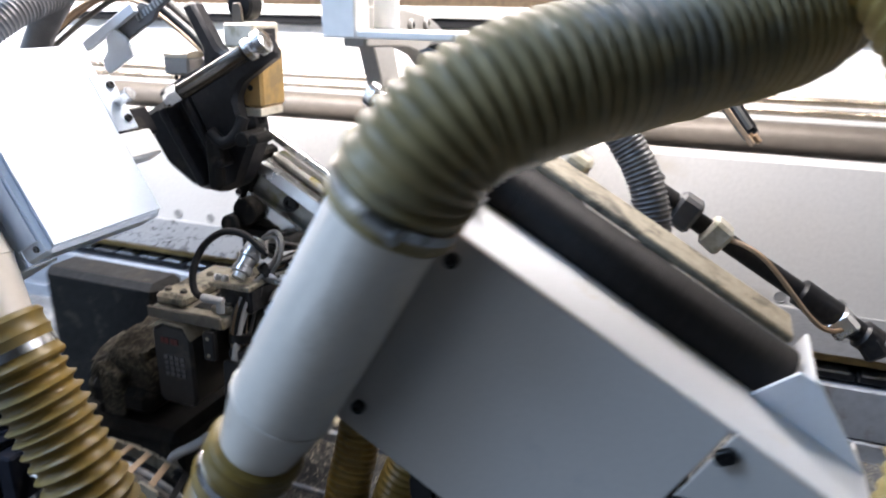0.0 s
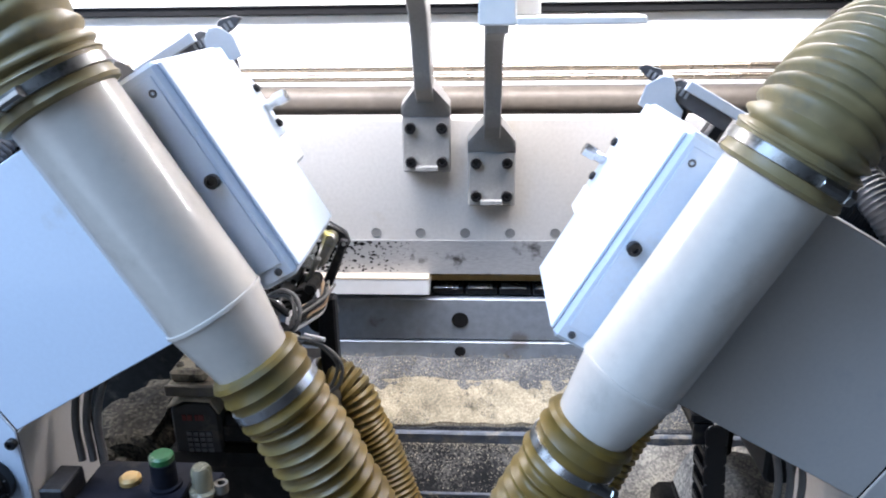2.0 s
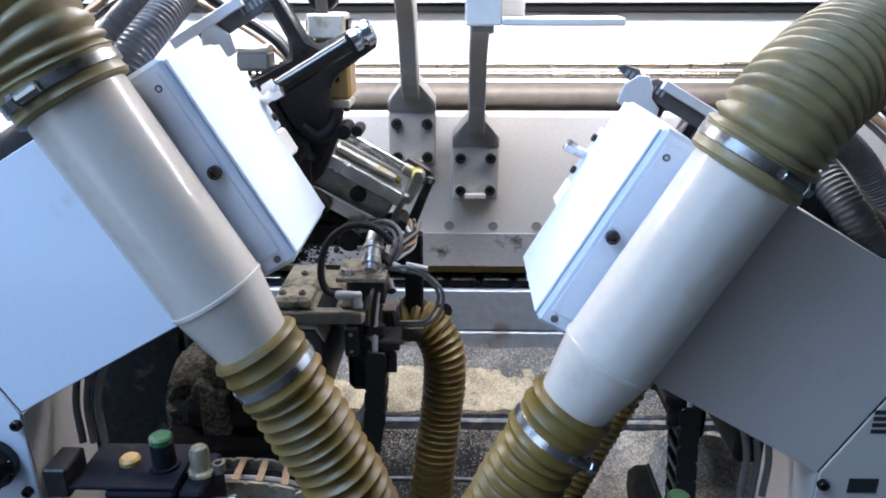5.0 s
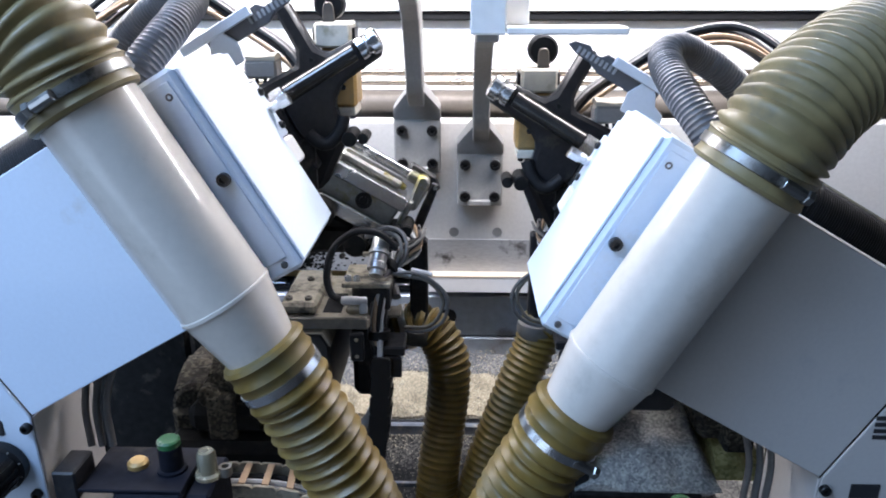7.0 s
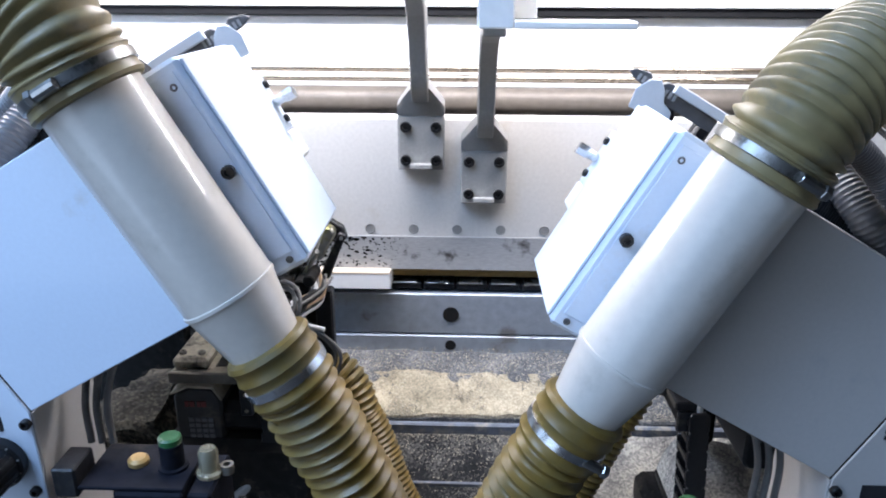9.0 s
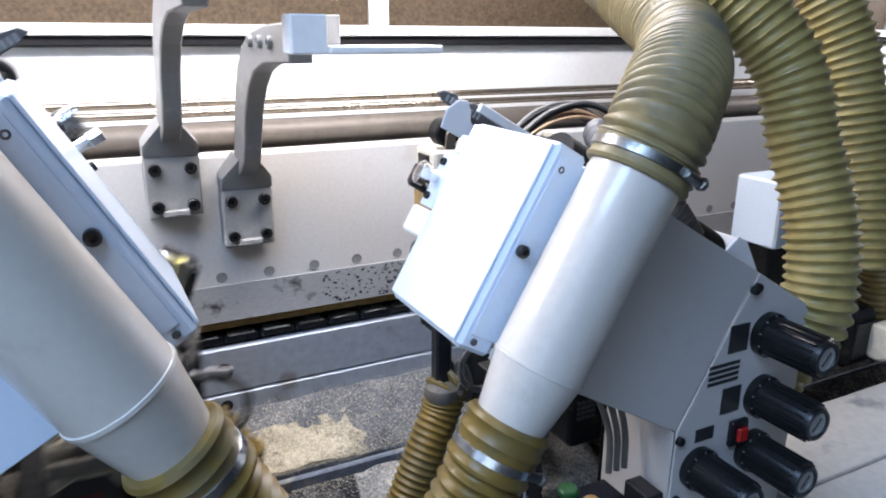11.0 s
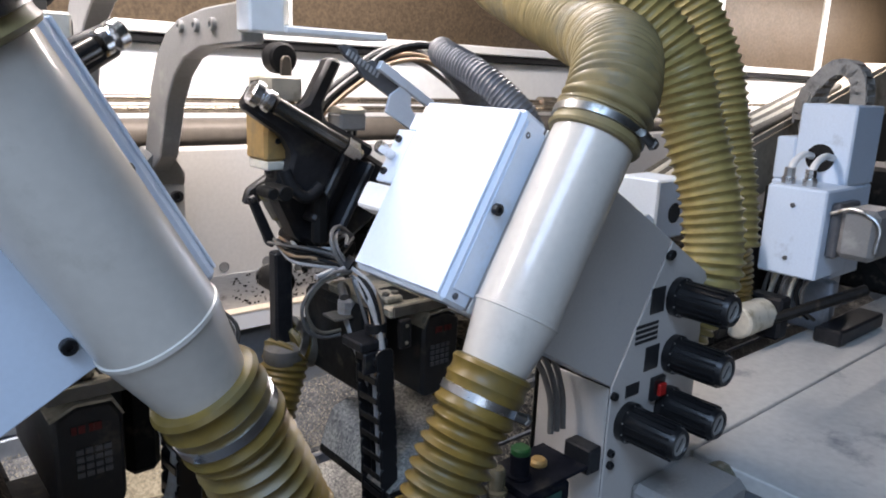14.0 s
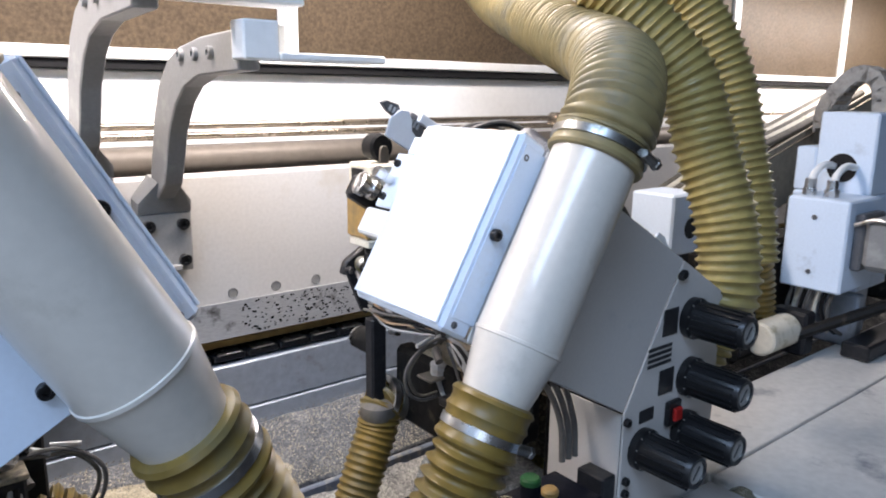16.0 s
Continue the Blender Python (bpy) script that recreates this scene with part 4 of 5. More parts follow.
def carriage(hand, base):
    """The upper slide: black cast frame, clamping cylinder, roller and tan block."""
    t = thing("slide_carriage", "black cast slide carriage with a chrome-ended cylinder", "slide carriage", "slide carriages", base)
    p, q = Vector((0.075, -0.335, 1.366)), Vector((0.205, -0.364, 1.290))
    d = (q - p).normalized()
    bm = lathe(bmesh.new(), p + d * 0.03, p + d * 0.5, [(0, 0.006), (0.0, 0.0112), (0.1, 0.0112), (0.1, 0.006)], 28)
    part("cylinder", bm, GLOSS, t, "dark glossy cylinder tube")
    bm = lathe(bmesh.new(), p - d * 0.006, q, [(0, 0.006), (0.001, 0.013), (0.004, 0.0165), (0.014, 0.0165), (0.016, 0.013), (0.019, 0.0115), (0.022, 0.0145), (0.030, 0.0145), (0.032, 0.010)], 24)
    part("end_knob", bm, CHROME, t, "chrome end knob")
    bm = lathe(bmesh.new(), p + d * 0.131, q + d, [(0, 0.009), (0.001, 0.0135), (0.018, 0.0135), (0.019, 0.008), (0.026, 0.008)], 6)
    part("nut", bm, CHROME, t, "chrome nut")
    fm = Matrix.Translation(Vector((0.14, -0.318, 1.325))) @ rot("Y", TILT)
    bm = bmesh.new()
    plate(bm, [(-0.075, -0.018), (-0.075, 0.016), (-0.012, 0.020), (-0.003, 0.032), (-0.003, 0.098), (0.017, 0.104), (0.020, 0.042), (0.030, 0.026), (0.12, 0.032), (0.12, 0.014), (0.075, 0.006),
               (0.078, -0.05), (0.062, -0.078), (0.040, -0.084), (0.018, -0.06), (0.012, -0.036), (-0.01, -0.022)], -0.008, 0.016, fm, 0.005)
    part("frame", bm, BLACK, t)
    for x, z in ((-0.035, 0.012), (0.008, 0.022)):
        part("pin", lathe(bmesh.new(), fm @ Vector((x, -0.0082, z)), fm @ Vector((x, -1, z)), [(0, 0.0032), (0.0012, 0.003), (0.0012, 0)], 10), RUBBER, t)
    bm = bmesh.new()
    plate(bm, [(0.0, -0.02), (0.012, -0.045), (0.030, -0.088), (0.055, -0.105), (0.090, -0.130), (0.125, -0.128), (0.165, -0.10), (0.19, -0.05), (0.19, 0.026), (0.10, 0.026), (0.04, 0.01)], 0.0165, 0.062, fm, 0.008)
    part("slide_body", bm, BLACK, t)
    part("rib", boxes(((0.075, -0.014, -0.10), (0.088, 0.0164, 0.01)), m=fm, bevel=0.003), BLACK, t)
    part("rib", boxes(((0.118, -0.014, -0.11), (0.130, 0.0164, 0.01)), m=fm, bevel=0.003), BLACK, t)
    part("bent_pipe", sweep(bmesh.new(), [(0.12, -0.325, 1.268), (0.128, -0.332, 1.246), (0.146, -0.337, 1.234), (0.170, -0.335, 1.250)], 0.0085, 0.006, 12), RUBBER, t, "black bent pipe")
    part("joint", rod(bmesh.new(), (0.112, -0.345, 1.242), (0.112, -0.30, 1.242), 0.010, 16), DARK, t)
    part("joint", rod(bmesh.new(), (0.094, -0.345, 1.243), (0.094, -0.31, 1.243), 0.0075, 14), DARK, t)
    part("stay", boxes(((0.160, -0.335, 1.165), (0.182, -0.315, 1.238)), bevel=0.006), DARK, t)
    bm = boxes(((0.106, -0.30, 1.277), (0.153, -0.245, 1.353)), bevel=0.004)
    tb = part("tan_block", bm, TAN, t, "tan anodised block")
    part("screw", socket_screw(bmesh.new(), (0.124, -0.3, 1.303), (0, -1, 0), 0.004, 0.0015), PLASTIC, tb)
    part("foot", boxes(((0.108, -0.302, 1.266), (0.151, -0.25, 1.2768)), bevel=0.001), CREAM, tb)
    for x in (0.114, 0.145):
        part("bolt", rod(bmesh.new(), (x, -0.29, 1.2655), (x, -0.29, 1.260), 0.004, 10), PLASTIC, tb)
    part("cream_block", boxes(((0.111, -0.305, 1.3535), (0.158, -0.245, 1.385)), bevel=0.003), CREAM, t, "cream plastic block")
    for x in (0.1065, 0.1585):
        part("side_lug", boxes(((x, -0.29, 1.362), (x + 0.004, -0.26, 1.378)), bevel=0.001), PLASTIC, t)
    bm = lathe(bmesh.new(), (0.139, -0.292, 1.407), (0.139, -0.2, 1.407), [(0, 0.0165), (0.003, 0.0195), (0.024, 0.0195), (0.027, 0.0165)], 32)
    part("roller", bm, RUBBER, t, "black rubber roller")
    bm = bmesh.new()
    plate(bm, [(0.131, 1.3855), (0.147, 1.3855), (0.146, 1.404), (0.143, 1.410), (0.135, 1.410), (0.132, 1.404)], -0.298, -0.293, None, 0.001)
    part("roller_fork", bm, ROD, t, "brown steel fork")
    bm = bmesh.new()
    rod(bm, (0.137, -0.275, 1.2655), (0.137, -0.275, 1.252), 0.016, 20)
    rod(bm, (0.137, -0.275, 1.2515), (0.137, -0.275, 1.226), 0.0125, 20)
    part("plunger", bm, PLASTIC, t, "black plunger")
    part("ring", rod(bmesh.new(), (0.137, -0.275, 1.246), (0.137, -0.275, 1.238), 0.0137, 20), STEEL, t)
    sm = part("sensor_box", boxes(((0.206, -0.32, 1.316), (0.248, -0.285, 1.339)), bevel=0.003), ARM, t, "small grey sensor box")
    part("dust", slab([(-0.284, 1.342), (-0.30, 1.347), (-0.319, 1.342)], 0.207, 0.247, 0.003, 0.005), CHIPS, sm, "yellow chips")
    for u in (0.214, 0.224, 0.234):
        part("pin", rod(bmesh.new(), (u, -0.312, 1.3158), (u, -0.312, 1.309), 0.0028, 8), PLASTIC, sm)
    rng = random.Random(21)
    for k in range(10):
        w = Vector((rng.uniform(-0.008, 0.008), rng.uniform(-0.02, 0.02), rng.uniform(-0.008, 0.008)))
        line = [Vector((0.17, -0.29, 1.305)) + w * 0.4, Vector((0.205, -0.27, 1.345)) + w, Vector((0.27, -0.255, 1.385)) + w, Vector((0.33, -0.25, 1.418)) + w * 1.3, Vector((0.395, -0.254, 1.425)) + w * 1.5,
                Vector((0.45, -0.27, 1.395)) + w * 1.5, Vector((0.50, -0.30, 1.34)) + w]
        part("cable", sweep(bmesh.new(), line, 0.0028 + 0.0014 * rng.random(), 0.01, 7), (RUBBER, CABLE, TAN_CABLE)[k % 3], t)
    line = [(0.29, -0.60, 1.318), (0.262, -0.588, 1.36), (0.243, -0.545, 1.395), (0.246, -0.485, 1.416), (0.275, -0.445, 1.42), (0.325, -0.42, 1.395), (0.375, -0.405, 1.352), (0.41, -0.41, 1.29), (0.425, -0.42, 1.20)]
    part("conduit", ribbed(line, 0.0175, 0.0048, 0.0012, 20), CONDUIT, t, "dark grey ribbed conduit")
    return t


def head(hand, base):
    """The saw head: chrome cylinder block, tracer lever, sensors, motor and wiring."""
    t = thing("saw_head", "oily saw head with a chrome cylinder block and a tracer lever", "saw head", "saw heads", base)
    hm = Matrix.Translation((0.1156, -0.225, 1.135)) @ rot("Y", -TILT)
    bl = part("cylinder_block", boxes(((-0.058, -0.014, -0.034), (0.060, 0.02, 0.036)), m=hm, bevel=0.003), GREASY, t, "greasy aluminium cylinder block")
    for z in (0.0255, -0.028):
        bm = bmesh.new()
        plate(bm, [(-0.064, z - 0.011), (0.058, z - 0.011), (0.058, z + 0.009), (0.050, z + 0.011), (-0.058, z + 0.011), (-0.064, z + 0.007)], -0.030, -0.0145, hm, 0.002)
        part("chrome_rail", bm, CHROME, bl, "bright chrome rail")
    part("bore_cap", lathe(bmesh.new(), hm @ Vector((-0.006, -0.0142, -0.001)), hm @ Vector((-0.006, -1, -0.001)), [(0, 0.0125), (0.004, 0.0125), (0.005, 0.0115), (0.005, 0.007), (0.002, 0.006), (0.002, 0)], 24), PLASTIC, bl)
    part("grease_plate", boxes(((-0.045, -0.012, 0.0365), (0.055, 0.016, 0.050)), m=hm, bevel=0.004), GREASY, bl, "plate smeared with grease")
    bm = bmesh.new()
    for k in range(5):
        rod(bm, hm @ Vector((-0.052 + 0.012 * k, -0.004, 0.043)), hm @ Vector((-0.034 + 0.012 * k, -0.005, 0.045)), 0.0052 + 0.0008 * (k % 3), 10, 0.0025)
    part("grease", bm, GREASE, bl, "yellow-green grease")
    part("end_plate", boxes(((-0.072, -0.026, -0.036), (-0.0645, 0.016, 0.036)), m=hm, bevel=0.002), GREASY, t)
    part("end_plate", boxes(((0.0605, -0.028, -0.040), (0.078, 0.018, 0.046)), m=hm, bevel=0.004), DARK, t)
    for z in (0.066, 0.0565):
        part("piston_rod", rod(bmesh.new(), hm @ Vector((-0.06, 0.0 if z > 0.06 else 0.012, z)), hm @ Vector((0.10, 0.0 if z > 0.06 else 0.012, z)), 0.0046, 14), CHROME, t, "chrome piston rod")
    bm = bmesh.new()
    plate(bm, [(-0.080, 0.02), (-0.066, 0.018), (-0.060, 0.056), (-0.058, 0.072), (-0.070, 0.078), (-0.080, 0.070)], -0.016, 0.004, hm, 0.004)
    rod(bm, hm @ Vector((-0.066, -0.004, 0.064)), hm @ Vector((-0.045, -0.004, 0.064)), 0.009, 12)
    part("clevis", bm, GREASY, t)
    for x, z in ((0.066, 0.03), (0.066, -0.03)):
        part("bolt", socket_screw(bmesh.new(), hm @ Vector((x + 0.004, -0.028, z)), (0, -1, 0), 0.005, 0.004), PLASTIC, t)
    # tracer lever
    bm = bmesh.new()
    plate(bm, [(-0.002, 1.140), (0.004, 1.160), (0.040, 1.182), (0.048, 1.170), (0.040, 1.150), (0.014, 1.136)], -0.214, -0.200, None, 0.003)
    part("lever", bm, BLACK, t)
    bm = bmesh.new()
    plate(bm, [(-0.001, 1.150), (0.010, 1.154), (0.041, 1.086), (0.036, 1.074), (0.027, 1.079)], -0.2245, -0.2145, None, 0.002)
    part("lever_leg", bm, BLACK, t)
    part("pivot", lathe(bmesh.new(), (0.006, -0.2246, 1.146), (0.006, -1, 1.146), [(0, 0.003), (0.002, 0.0028), (0.002, 0)], 10), STEEL, t)
    # linkage under the block
    rng = random.Random(31)
    for x, y, z, r, ln in ((0.046, -0.26, 1.098, 0.009, 0.05), (0.060, -0.25, 1.085, 0.013, 0.06), (0.085, -0.27, 1.085, 0.012, 0.06), (0.17, -0.25, 1.12, 0.020, 0.05), (0.19, -0.26, 1.10, 0.016, 0.05), (0.12, -0.26, 1.075, 0.018, 0.05)):
        part("link_pin", rod(bmesh.new(), (x, y - ln / 2, z), (x, y + ln / 2, z), r, 16, 0.002), DARK, t)
    part("link_block", boxes(((0.06, -0.25, 1.05), (0.20, -0.2, 1.092)), bevel=0.006), DARK, t)
    part("link_block", boxes(((-0.06, -0.02, -0.066), (0.075, 0.02, -0.042)), m=hm, bevel=0.006), DARK, t)
    for k in range(9):
        x, z = rng.uniform(0.045, 0.19), rng.uniform(1.05, 1.095)
        part("bolt", socket_screw(bmesh.new(), (x, -0.272, z), (0, -1, 0), 0.0045, 0.006), (STEEL, PLASTIC, DUSTY)[k % 3], t)
    # saw guard, post and spindle housing
    bm = lathe(bmesh.new(), (0.050, -0.232, 1.02), (0.050, -0.1, 1.02), [(0, 0.014), (0.005, 0.019), (0.05, 0.019), (0.053, 0.016)], 32)
    part("saw_guard", bm, DARK, t, "dusty rounded saw guard")
    part("saw_blade", lathe(bmesh.new(), (0.048, -0.180, 1.02), (0.048, 1, 1.02), [(0, 0.0185), (0.0025, 0.0185)], 40), STEEL, t)
    part("post", boxes(((0.016, -0.268, 0.935), (0.043, -0.246, 1.078)), bevel=0.003), BLACK, t, "dusty dark steel post")
    part("post_foot", lathe(bmesh.new(), (0.03, -0.262, 0.915), (0.03, -0.262, 1), [(0, 0.026), (0.008, 0.03), (0.022, 0.028), (0.03, 0.018)], 20), DUSTY, t)
    part("spindle_housing", boxes(((0.075, -0.40, 0.895), (0.112, -0.24, 1.02)), bevel=0.008), DARK, t)
    # dusty mounting plate
    mp = part("mounting_plate", boxes(((0.080, -0.45, 1.022), (0.198, -0.30, 1.036)), bevel=0.003), DUST_TOP, t, "dust-covered mounting plate")
    part("raised_pad", boxes(((0.148, -0.44, 1.0362), (0.195, -0.32, 1.052)), bevel=0.004), DUST_TOP, mp)
    part("raised_pad", boxes(((0.084, -0.435, 1.0362), (0.112, -0.40, 1.046)), bevel=0.003), DUST_TOP, mp)
    part("edge", boxes(((0.082, -0.4555, 1.0245), (0.196, -0.4505, 1.040)), bevel=0.002), DUSTY, mp)
    # flat black patch paints the shade of a slot
    part("slot_hole_shade", boxes(((0.118, -0.43, 1.0363), (0.142, -0.37, 1.0372)), bevel=0.0005), RUBBER, mp)
    for u, y, z in ((0.09, -0.425, 1.0462), (0.105, -0.425, 1.0462), (0.16, -0.425, 1.0522), (0.185, -0.425, 1.0522), (0.17, -0.36, 1.0522)):
        part("bolt", socket_screw(bmesh.new(), (u, y, z), (0, 0, 1), 0.0048, 0.004), DUSTY, mp)
    part("switch", boxes(((0.086, -0.466, 0.985), (0.103, -0.456, 1.024)), bevel=0.002), PLASTIC, mp, "small black switch")
    for z in (0.993, 1.016):
        part("screw", socket_screw(bmesh.new(), (0.0945, -0.466, z), (0, -1, 0), 0.0025, 0.001), DUST_TOP, mp)
    # motor
    bm = bmesh.new()
    plate(bm, [(0.130, 1.002), (0.140, 1.018), (0.172, 1.0195), (0.193, 1.008), (0.193, 0.912), (0.186, 0.902), (0.137, 0.902), (0.130, 0.912)], -0.456, -0.26, None, 0.004)
    mo = part("motor", bm, MOTOR, t, "dark motor with a red mark and vent slots")
    cap = bmesh.new()
    plate(cap, [(0.128, 1.002), (0.138, 1.0215), (0.172, 1.0235), (0.195, 1.012), (0.195, 1.0085), (0.172, 1.0198), (0.140, 1.0185), (0.1305, 1.002)], -0.458, -0.27, None, 0.0006)
    part("motor_cap", cap, DUST_TOP, mo, "dust-covered cap")
    mark = bmesh.new()
    for k, w in enumerate((0.007, 0.004, 0.006, 0.005)):
        box(mark, (0.150 + k * 0.0075, -0.4575, 0.992), (0.150 + k * 0.0075 + w, -0.4565, 1.000), None, 0)
    part("mark", mark, MARK, mo)
    for i in range(4):
        for j in range(4):
            part("vent_slot", boxes(((0.1425 + i * 0.0085, -0.4578, 0.946 + j * 0.008), (0.149 + i * 0.0085, -0.4562, 0.9515 + j * 0.008)), bevel=0), CONDUIT, mo)
    # dust-covered gear casting
    bm = bmesh.new()
    rod(bm, (0.268, -0.44, 0.905), (0.268, -0.28, 0.905), 0.047, 28, 0.008)
    rod(bm, (0.325, -0.42, 0.885), (0.325, -0.28, 0.885), 0.036, 24, 0.006)
    box(bm, (0.235, -0.43, 0.84), (0.36, -0.29, 0.89), None, 0.01)
    rod(bm, (0.295, -0.452, 0.92), (0.295, -0.43, 0.92), 0.016, 16, 0.003)
    gc = part("gear_casting", bm, CAKED, t, "oily casting heaped with dust and chips")
    part("dust_layer", slab([(-0.285, 0.946), (-0.35, 0.962), (-0.43, 0.944)], 0.235, 0.300, 0.008, 0.014), CAKED, gc, "dust and chips")
    part("dust_layer", slab([(-0.285, 0.920), (-0.35, 0.930), (-0.415, 0.916)], 0.302, 0.356, 0.008, 0.014), CAKED, gc, "dust and chips")
    part("guard_block", boxes(((0.262, -0.455, 0.84), (0.300, -0.42, 0.925)), bevel=0.004), CAKED, gc, "dusty upright block")
    if hand > 0:
        shelf = part("chip_shelf", boxes(((0.066, -0.476, 0.775), (0.235, -0.30, 0.790)), bevel=0.003), DARK, t, "dark shelf heaped with chips")
        mound = slab([(-0.302, 0.842), (-0.36, 0.836), (-0.42, 0.818), (-0.472, 0.794)], 0.068, 0.262, 0.003, 0.014)
        for v in mound.verts:
            f = max(0.0, abs(v.co.x - 0.165) / 0.097 - 0.75) * 4
            v.co.z += (0.7905 - v.co.z) * f ** 1.5
        part("chip_mound", mound, HEAP, shelf, "pale heap of chips")
        part("dust_heap", slab([(-0.32, 0.835), (-0.37, 0.835), (-0.43, 0.80)], 0.264, 0.325, 0.02, 0.016), YELLOW_DUST, shelf, "yellow dust heap")
    # threaded sensor on its bracket
    if hand < 0:
        bm = lathe(bmesh.new(), (0.068, -0.385, 1.124), (0.073, -0.425, 1.085), [(0, 0.010), (0.012, 0.0115), (0.02, 0.0115), (0.022, 0.0135), (0.027, 0.0135), (0.028, 0.011), (0.038, 0.011), (0.04, 0.0125), (0.048, 0.0125), (0.049, 0.0085), (0.056, 0.0085), (0.056, 0.005), (0.052, 0)], 20)
        part("sensor", bm, STEEL, t, "threaded steel sensor")
        sb = part("sensor_bracket", boxes(((0.054, -0.43, 1.070), (0.116, -0.36, 1.076)), bevel=0.001), DUST_TOP, t)
        part("sensor_block", boxes(((0.056, -0.425, 1.037), (0.104, -0.355, 1.0695)), bevel=0.003), BLACK, sb)
        part("tab", boxes(((0.062, -0.40, 1.102), (0.092, -0.397, 1.108)), bevel=0.001), DUST_TOP, sb)
        for u in (0.098, 0.109):
            part("bolt", socket_screw(bmesh.new(), (u, -0.418, 1.0762), (0, 0, 1), 0.0046, 0.006), STEEL, sb)
        el = lathe(bmesh.new(), (0.114, -0.445, 1.060), (0.09, -0.445, 1.060), [(0, 0.0045), (0.003, 0.0056), (0.018, 0.0056), (0.022, 0.005), (0.03, 0.005), (0.032, 0.004)], 12)
        lathe(el, (0.087, -0.445, 1.062), (0.087, -0.445, 1.04), [(0, 0.0045), (0.006, 0.0052), (0.018, 0.0052)], 12)
        part("elbow_fitting", el, PLUG, t, "cream elbow fitting")
    # plug on a holed bracket
    pb = part("plug_bracket", boxes(((0.048, -0.372, 1.002), (0.112, -0.338, 1.006)), bevel=0.001), DUSTY, t)
    part("plug", lathe(bmesh.new(), (0.076, -0.355, 1.0062), (0.076, -0.355, 1.2), [(0, 0.0125), (0.017, 0.0125), (0.019, 0.0105), (0.021, 0.006)], 8), PLUG, pb, "pale grey plug")
    part("plug_cable", sweep(bmesh.new(), [(0.076, -0.355, 1.026), (0.072, -0.358, 1.042), (0.058, -0.37, 1.05), (0.05, -0.39, 1.04)], 0.006, 0.006, 10), CABLE, pb)
    # hole shown by a black disc in place of its shaded inside
    part("bracket_hole_shade", lathe(bmesh.new(), (0.102, -0.355, 1.0061), (0.102, -0.355, 1.2), [(0, 0.007), (0.0006, 0.007), (0.0006, 0)], 18), RUBBER, pb)
    part("cable", sweep(bmesh.new(), [(0.076, -0.355, 1.0), (0.078, -0.37, 0.975), (0.074, -0.40, 0.945), (0.068, -0.43, 0.925)], 0.006, 0.008, 10), PLUG, t, "pale grey cable")
    # cable bundle with ties, bending from the linkage down into the chain
    for k in range(20):
        a = rng.uniform(0, 6.28)
        r = 0.0125 * math.sqrt(rng.random())
        o = Vector((math.cos(a) * r, math.sin(a) * r, 0))
        w = Vector((rng.gauss(0, 0.006), rng.gauss(0, 0.006), rng.gauss(0, 0.004)))
        o2 = Vector((0, o.x, o.y))
        line = [Vector((0.035, -0.245, 1.088)) + w, Vector((0.028, -0.295, 1.083)) + o2 + w * 0.5, Vector((0.045, -0.34, 1.086)) + o2 + w, Vector((0.058, -0.385, 1.080)) + o2 * 0.6 + o * 0.3, Vector((0.067, -0.415, 1.058)) + o * 0.8 + w * 0.6,
                Vector((0.071, -0.43, 1.022)) + o + w * 0.5, Vector((0.068, -0.437, 0.985)) + o * 0.9, Vector((0.068, -0.438, 0.94)) + o * 0.7]
        part("cable", sweep(bmesh.new(), line, 0.0022 + 0.0012 * rng.random(), 0.008, 7), (CABLE, RUBBER, PLUG, CABLE, TAN_CABLE)[k % 5], t)
    part("cable", sweep(bmesh.new(), [(0.060, -0.40, 1.066), (0.068, -0.43, 1.03), (0.067, -0.452, 0.985), (0.069, -0.456, 0.93), (0.072, -0.457, 0.87)], 0.0042, 0.008, 8), PLUG, t, "pale grey cable")
    for k in range(2):
        part("cable", sweep(bmesh.new(), [(0.056 + 0.006 * k, -0.392, 1.073), (0.038 + 0.007 * k, -0.387, 1.098), (0.041 + 0.006 * k, -0.372, 1.122 - 0.006 * k), (0.066, -0.352, 1.126 - 0.008 * k), (0.10, -0.335, 1.105)], 0.0028, 0.006, 8), CABLE, t)
    for p, d in (((0.058, -0.385, 1.080), (0.5, -0.7, -0.4)), ((0.070, -0.433, 1.008), (0.0, -0.2, -1))):
        part("cable_tie", clamp(bmesh.new(), p, d, 0.0145), RUBBER, t)
    for k in range(7):
        w = Vector((rng.gauss(0, 0.008), rng.gauss(0, 0.01), rng.gauss(0, 0.008)))
        line = [Vector((0.05, -0.24, 1.085)) + w, Vector((0.075, -0.28, 1.072)) + w, Vector((0.085, -0.32, 1.085)) + w, Vector((0.07, -0.37, 1.11)) + w * 0.5, Vector((0.045, -0.40, 1.11))]
        part("cable", sweep(bmesh.new(), line, 0.0026, 0.01, 7), (RUBBER, CABLE)[k % 2], t)
    if hand < 0:
        part("air_hose", sweep(bmesh.new(), [(0.048, -0.40, 1.115), (0.070, -0.405, 1.135), (0.100, -0.41, 1.138), (0.126, -0.42, 1.118), (0.133, -0.435, 1.088), (0.126, -0.443, 1.066), (0.112, -0.445, 1.060)], 0.0046, 0.007, 10), RUBBER, t, "black air hose")
